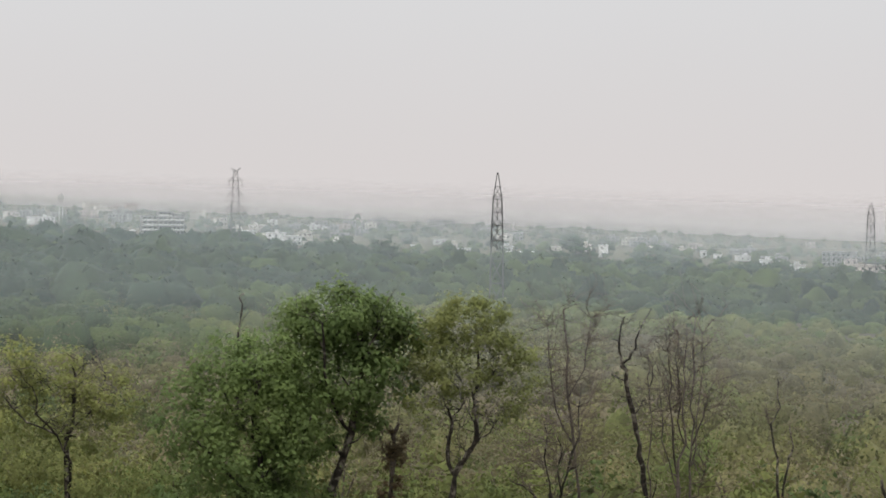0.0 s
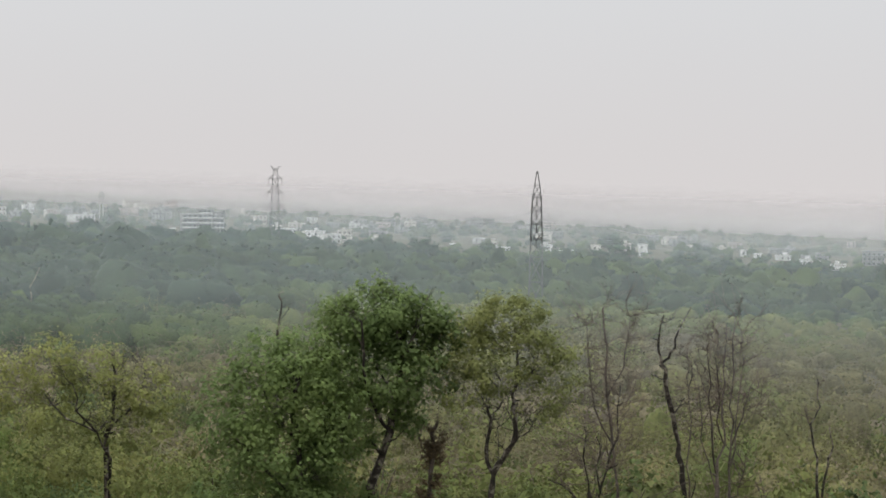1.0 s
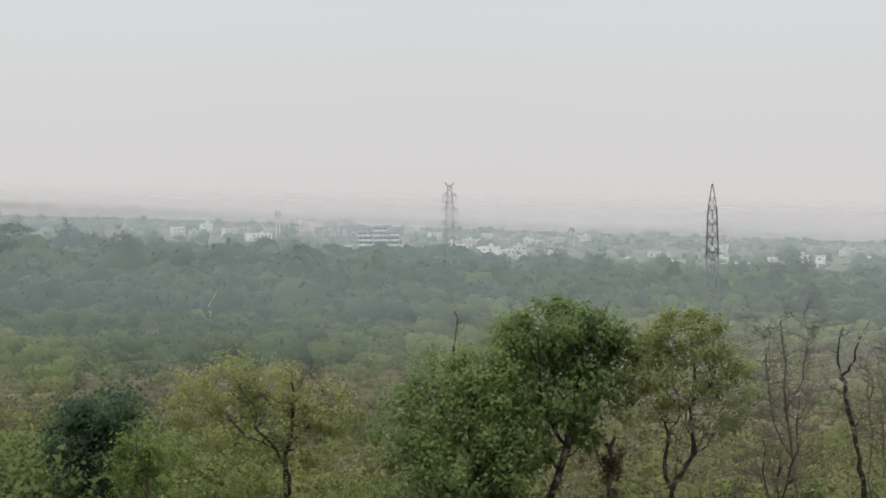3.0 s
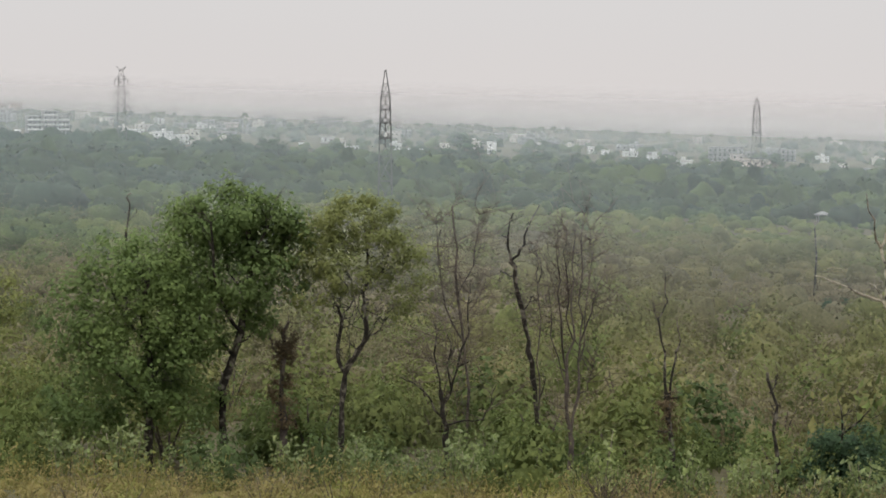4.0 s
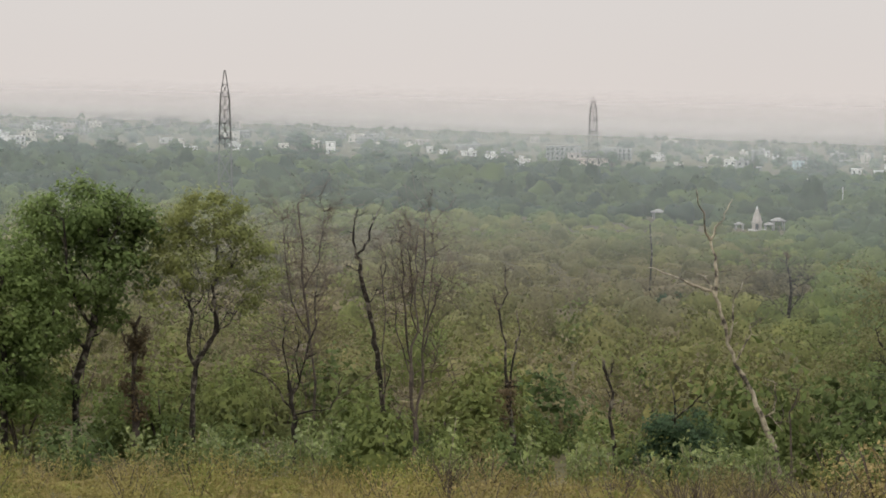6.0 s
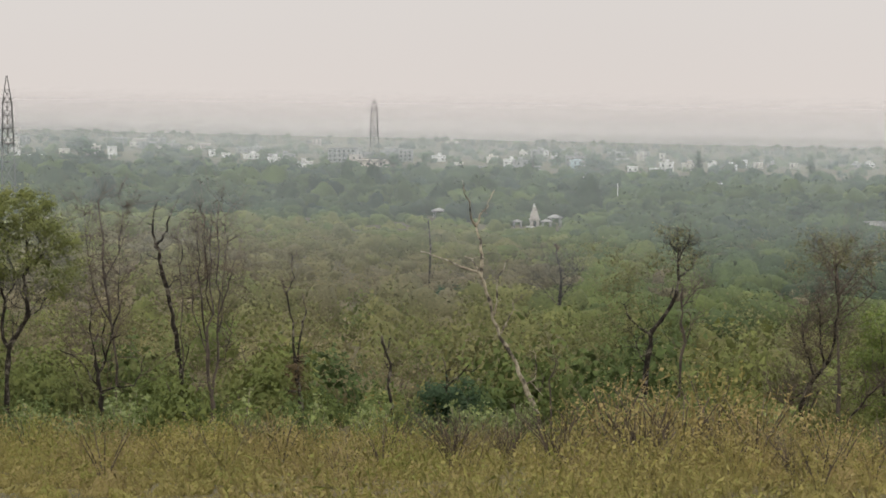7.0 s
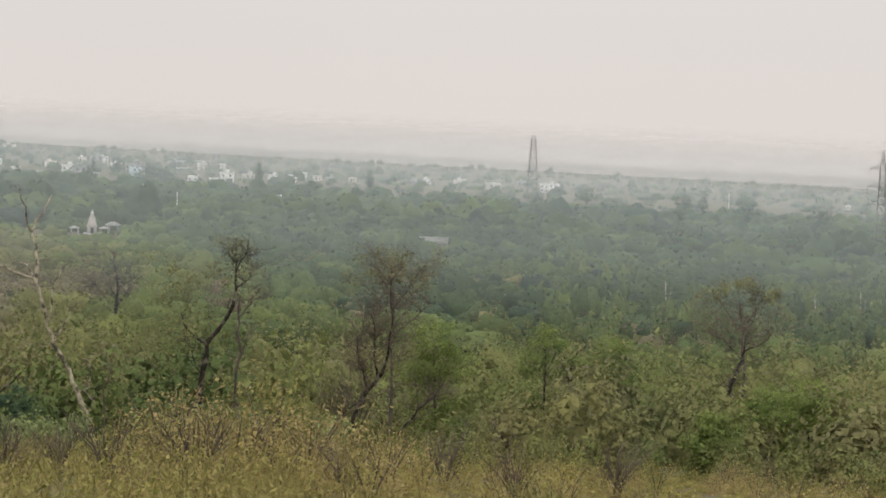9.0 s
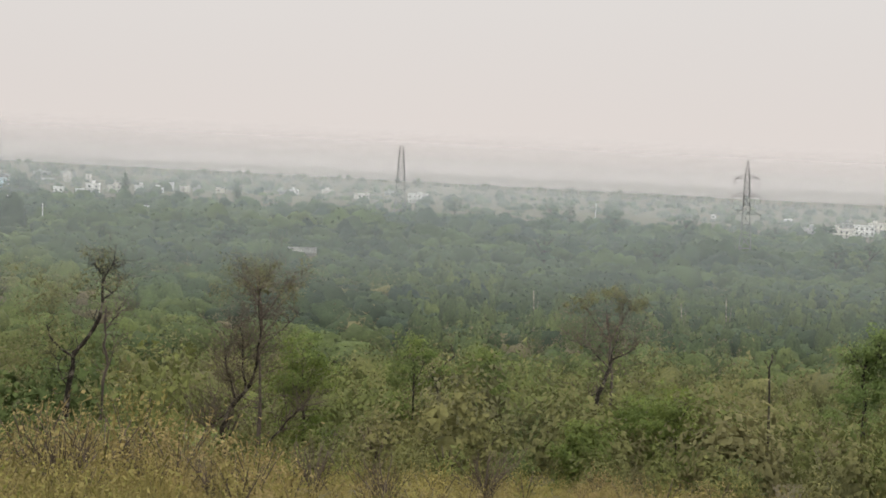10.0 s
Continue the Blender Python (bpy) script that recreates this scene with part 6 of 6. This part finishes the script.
def house(x, y, width, height, paint):
    storeys = max(1, round(height / 3.2))
    says = f"{SAYS[paint]} flat-roofed town house of {('one storey', 'two storeys', 'three storeys', 'four storeys', 'five storeys')[min(storeys, 5) - 1]}"
    top = thing("house", (x, y, float(ground_z(x, y))), says, "house")
    top.rotation_euler = (0, 0, -math.atan2(x, y) + radians(pick.uniform(-28, 28)))
    deep, wall = width * pick.uniform(0.6, 0.9), PAINT[paint]
    body = height - 0.5
    part("wall", box_mesh("wall", wall, (0, 0, body / 2 - 0.4, width, deep, body + 0.8)), top)
    part("roof", box_mesh("roof", ROOF, (0, 0, body + 0.09, width + 0.7, deep + 0.7, 0.18)), top)
    part("parapet", box_mesh("parapet", wall, (0, -deep / 2 - 0.2, body + 0.45, width + 0.6, 0.2, 0.55), (0, deep / 2 + 0.2, body + 0.45, width + 0.6, 0.2, 0.55),
                             (-width / 2 - 0.2, 0, body + 0.45, 0.2, deep + 0.2, 0.55), (width / 2 + 0.2, 0, body + 0.45, 0.2, deep + 0.2, 0.55)), top)
    n = max(1, int(width / 3.0))
    for s in range(storeys):
        for k in range(n):
            window(top, (k + 0.5) / n * width - width / 2, (s + 0.55) * body / storeys, 1.15, 1.25, -deep / 2, wall)
        if s and pick.random() < 0.6:
            part("balcony", box_mesh("balcony", wall, (0, -deep / 2 - 0.6, s * body / storeys, width * 0.8, 1.2, 0.2), (0, -deep / 2 - 1.15, s * body / storeys + 0.45, width * 0.8, 0.1, 0.8)), top)
    if width > 5 and pick.random() < 0.55:
        off = pick.uniform(-0.25, 0.25) * width
        room = part("stair_room", box_mesh("stair_room", wall, (off, 0, body + 1.2, 2.4, 2.4, 2.2)), top)
        part("roof", box_mesh("roof", ROOF, (off, 0, body + 2.38, 2.8, 2.8, 0.16)), room)
    if pick.random() < 0.5:
        m = Mass()
        m.add(*tube(np.array([(width * 0.3, 0.3, body + 0.15), (width * 0.3, 0.3, body + 0.3), (width * 0.3, 0.3, body + 1.3), (width * 0.3, 0.3, body + 1.5)]), 0.55, 0.4, 10, 0.0))
        part("water_tank", m.mesh("water_tank", TANK), top, "black plastic water tank")
    return top


# the rest of the town, too hazy to tell apart: neighbours of the houses above
more = random.Random(5)
named = WEST + OLD_TOWN + MIDDLE + EAST + FAR_EAST + OUTSKIRTS
for k in range(45):
    x, y, width, height, paint = named[more.randrange(len(named))]
    x, y = x + more.uniform(-40, 40), y + more.uniform(150, 520)
    house(round(x, 1), round(y, 1), round(more.uniform(6, 15), 1), round(more.uniform(3.2, 8.5), 1), more.choice("cggpg"))
for row in WEST + OLD_TOWN + MIDDLE + EAST + FAR_EAST + OUTSKIRTS + PLAIN:
    house(*row)

# block of flats with white balcony bands
flats = thing("apartment_building", head(-183.4, 1488.7, 0), "grey four-storey apartment building with white balcony bands", "building")
flats.rotation_euler = (0, 0, radians(14))
for cx, w, h, front in ((-8.5, 10.5, 12.5, -5.5), (1.5, 9.5, 15.5, -6.5), (10, 8, 14.0, -5.0)):
    block = part("block", box_mesh("block", PAINT["g"], (cx, 0, h / 2 - 0.4, w, 10, h + 0.8)), flats)
    part("roof", box_mesh("roof", ROOF, (cx, 0, h + 0.16, w + 0.8, 10.8, 0.3)), block)
    for s in range(1, int(h / 3.1)):
        part("balcony", box_mesh("balcony", PAINT["w"], (cx, front - 0.1, s * 3.1 + 0.3, w - 0.6, 1.6, 0.2), (cx, front - 0.85, s * 3.1 + 0.8, w - 0.6, 0.12, 1.0)), block, "white balcony band")
    for s in range(int(h / 3.1)):
        for k in range(3):
            part("window", box_mesh("window", PANE, (cx + (k - 1) * w * 0.3, -5.02, s * 3.1 + 1.9, 1.5, 0.06, 1.4)), block, "dark window glass")

# water tower
tower = thing("water_tower", head(-310.2, 1851.6, 0), "slim grey water tower with a wide tank on top", "tower")
for sx, sy in ((-1, -1), (1, -1), (1, 1), (-1, 1)):
    m = Mass()
    bar(m, (sx * 1.5, sy * 1.5, -0.5), (sx * 1.2, sy * 1.2, 17.5), 0.3, 6)
    part("column", m.mesh("column", CONCRETE), tower)
m = Mass()
m.add(*tube(np.array([(0, 0, 17.0), (0, 0, 17.4), (0, 0, 19.6), (0, 0, 20.4)]), 2.6, 2.2, 14, 0.0))
part("tank", m.mesh("tank", CONCRETE), tower)

# ---------------------------------------------------------------- temple in the clearing
TEMPLE_PAINT = rough_material("pale_pink_limewash", [(0.3, (0.32, 0.285, 0.265)), (0.7, (0.44, 0.4, 0.375))], 0.6)


def lathe(profile, sides, mat, name):
    m = Mass()
    r = np.array([p[0] for p in profile])
    z = np.array([p[1] for p in profile])
    a = np.arange(sides) / sides * 2 * np.pi
    wave = 1 + 0.05 * np.cos(a * 4)
    v = np.stack([r[:, None] * np.cos(a) * wave, r[:, None] * np.sin(a) * wave, np.repeat(z[:, None], sides, 1)], -1).reshape(-1, 3)
    i, j = np.meshgrid(np.arange(len(r) - 1), np.arange(sides), indexing="ij")
    m.add(v, np.stack([i * sides + j, i * sides + (j + 1) % sides, (i + 1) * sides + (j + 1) % sides, (i + 1) * sides + j], -1).reshape(-1, 4))
    return m.mesh(name, mat)


temple = thing("temple", head(147.4, 560.8, 0), "small pale pink temple with a tapering white spire", "temple")
temple.rotation_euler, temple.scale = (0, 0, radians(-14)), (0.88, 0.88, 0.88)
part("plinth", box_mesh("plinth", CONCRETE, (0, 0, 0.1, 5.0, 4.4, 0.9)), temple)
part("shrine", box_mesh("shrine", TEMPLE_PAINT, (0, 0, 1.6, 2.8, 2.8, 2.2), (0, 0, 2.62, 3.3, 3.3, 0.25)), temple)
part("doorway", box_mesh("doorway", PANE, (0, -1.42, 1.35, 0.9, 0.08, 1.6)), temple, "dark doorway")
part("spire", lathe([(1.3, 2.7), (1.25, 3.3), (1.1, 4.1), (0.85, 4.9), (0.6, 5.6), (0.42, 6.1), (0.5, 6.2), (0.5, 6.35), (0.3, 6.45)], 16, TEMPLE_PAINT, "spire"), temple)
part("finial", lathe([(0.28, 6.43), (0.34, 6.6), (0.12, 6.8), (0.16, 6.95), (0.02, 7.3)], 10, PAINT["w"], "finial"), temple, "white finial")


def pavilion(x, y, wide, tall):
    top = thing("pavilion", head(x, y, 0), "small open pavilion with a pale pyramid roof", "pavilion", "pavilions by the temple")
    top.rotation_euler = (0, 0, -math.atan2(x, y) + 0.2)
    for sx, sy in ((-1, -1), (1, -1), (1, 1), (-1, 1)):
        part("post", box_mesh("post", PAINT["g"], (sx * wide * 0.4, sy * wide * 0.35, tall * 0.3 - 0.2, 0.25, 0.25, tall * 0.6 + 0.4)), top)
    m = Mass()
    v = np.array([(-0.56, -0.5, 0), (0.56, -0.5, 0), (0.56, 0.5, 0), (-0.56, 0.5, 0), (-0.56, -0.5, 0.08), (0.56, -0.5, 0.08), (0.56, 0.5, 0.08), (-0.56, 0.5, 0.08),
                  (-0.12, -0.03, 0.3), (0.12, -0.03, 0.3), (0.12, 0.03, 0.3), (-0.12, 0.03, 0.3)]) * wide + (0, 0, tall * 0.62)
    m.add(v, np.array([(0, 3, 2, 1), (0, 1, 5, 4), (1, 2, 6, 5), (2, 3, 7, 6), (3, 0, 4, 7), (4, 5, 9, 8), (5, 6, 10, 9), (6, 7, 11, 10), (7, 4, 8, 11), (8, 9, 10, 11)]))
    part("roof", m.mesh("roof", PAINT["g"]), top)


for x, y, wide, tall in ((156.0, 572.0, 3.3, 4.2), (151.5, 535.0, 2.0, 3.0), (141.6, 556.0, 2.2, 2.4), (152.0, 566.0, 2.4, 2.6), (135.0, 621.0, 3.4, 2.8)):
    pavilion(x, y, wide, tall)

# long low wall of a yard among the woods
yard = thing("yard_wall", head(255.7, 594.1, 0), "long low weathered boundary wall in the woods", "wall")
yard.rotation_euler = (0, 0, radians(-24))
part("wall", box_mesh("wall", PAINT["g"], (0, 0, 0.9, 11.5, 0.4, 2.6)), yard)
part("coping", box_mesh("coping", PAINT["g"], (0, 0, 2.29, 11.9, 0.65, 0.18)), yard)
part("gate_post", box_mesh("gate_post", PAINT["g"], (-4.6, -0.25, 1.5, 0.7, 0.5, 3.8)), yard)


def mast(x, y, tall, label):
    top = thing("pole", head(x, y, 0), label, "pole")
    m = Mass()
    bar(m, (0, 0, -0.3), (0, 0, tall), 0.16, 8)
    part("shaft", m.mesh("shaft", CONCRETE), top)
    part("crosspiece", box_mesh("crosspiece", STEEL, (0, 0, tall - 0.5, 1.6, 0.14, 0.16)), top)


mast(206.3, 721.6, 10.0, "pale concrete electricity pole in the woods")
mast(208.0, 687.8, 9.0, "pale concrete electricity pole in the woods")
mast(600, 1010, 15.0, "tall thin pole above low roofs")

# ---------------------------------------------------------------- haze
# haze put into the sheets' colour: bluish near, pale far off
LOW_HAZE, BLUE, PALE = (0.62, 0.675, 0.68), (0.605, 0.685, 0.725), (0.78, 0.725, 0.72)


def haze(rows, mat):
    """One added haze sheet over a grid of places, rows by columns."""
    n, k = rows.shape[:2]
    i, j = np.meshgrid(np.arange(n - 1), np.arange(k - 1), indexing="ij")
    q = np.stack([i * k + j, i * k + j + 1, (i + 1) * k + j + 1, (i + 1) * k + j], -1).reshape(-1, 4)
    tagged(new("haze", raw_mesh("haze", rows.reshape(-1, 3), q, mat, smooth=True)), "see-through sheet standing in for pale haze over the plain", "haze", kind="stuff")


# level sheets standing in for haze over the plain below the lookout
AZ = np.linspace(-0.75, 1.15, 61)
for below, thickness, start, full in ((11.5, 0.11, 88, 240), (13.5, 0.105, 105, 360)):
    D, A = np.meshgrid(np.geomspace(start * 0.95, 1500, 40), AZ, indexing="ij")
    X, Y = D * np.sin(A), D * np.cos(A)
    haze(np.stack([X, Y, EYE - below - TILT * 2500 * np.tanh(X / 2500)], -1), haze_material("low_haze_sheet", thickness, LOW_HAZE, "distance", (start, full)))

# upright haze sheets behind the woods, among the houses and on the far plain
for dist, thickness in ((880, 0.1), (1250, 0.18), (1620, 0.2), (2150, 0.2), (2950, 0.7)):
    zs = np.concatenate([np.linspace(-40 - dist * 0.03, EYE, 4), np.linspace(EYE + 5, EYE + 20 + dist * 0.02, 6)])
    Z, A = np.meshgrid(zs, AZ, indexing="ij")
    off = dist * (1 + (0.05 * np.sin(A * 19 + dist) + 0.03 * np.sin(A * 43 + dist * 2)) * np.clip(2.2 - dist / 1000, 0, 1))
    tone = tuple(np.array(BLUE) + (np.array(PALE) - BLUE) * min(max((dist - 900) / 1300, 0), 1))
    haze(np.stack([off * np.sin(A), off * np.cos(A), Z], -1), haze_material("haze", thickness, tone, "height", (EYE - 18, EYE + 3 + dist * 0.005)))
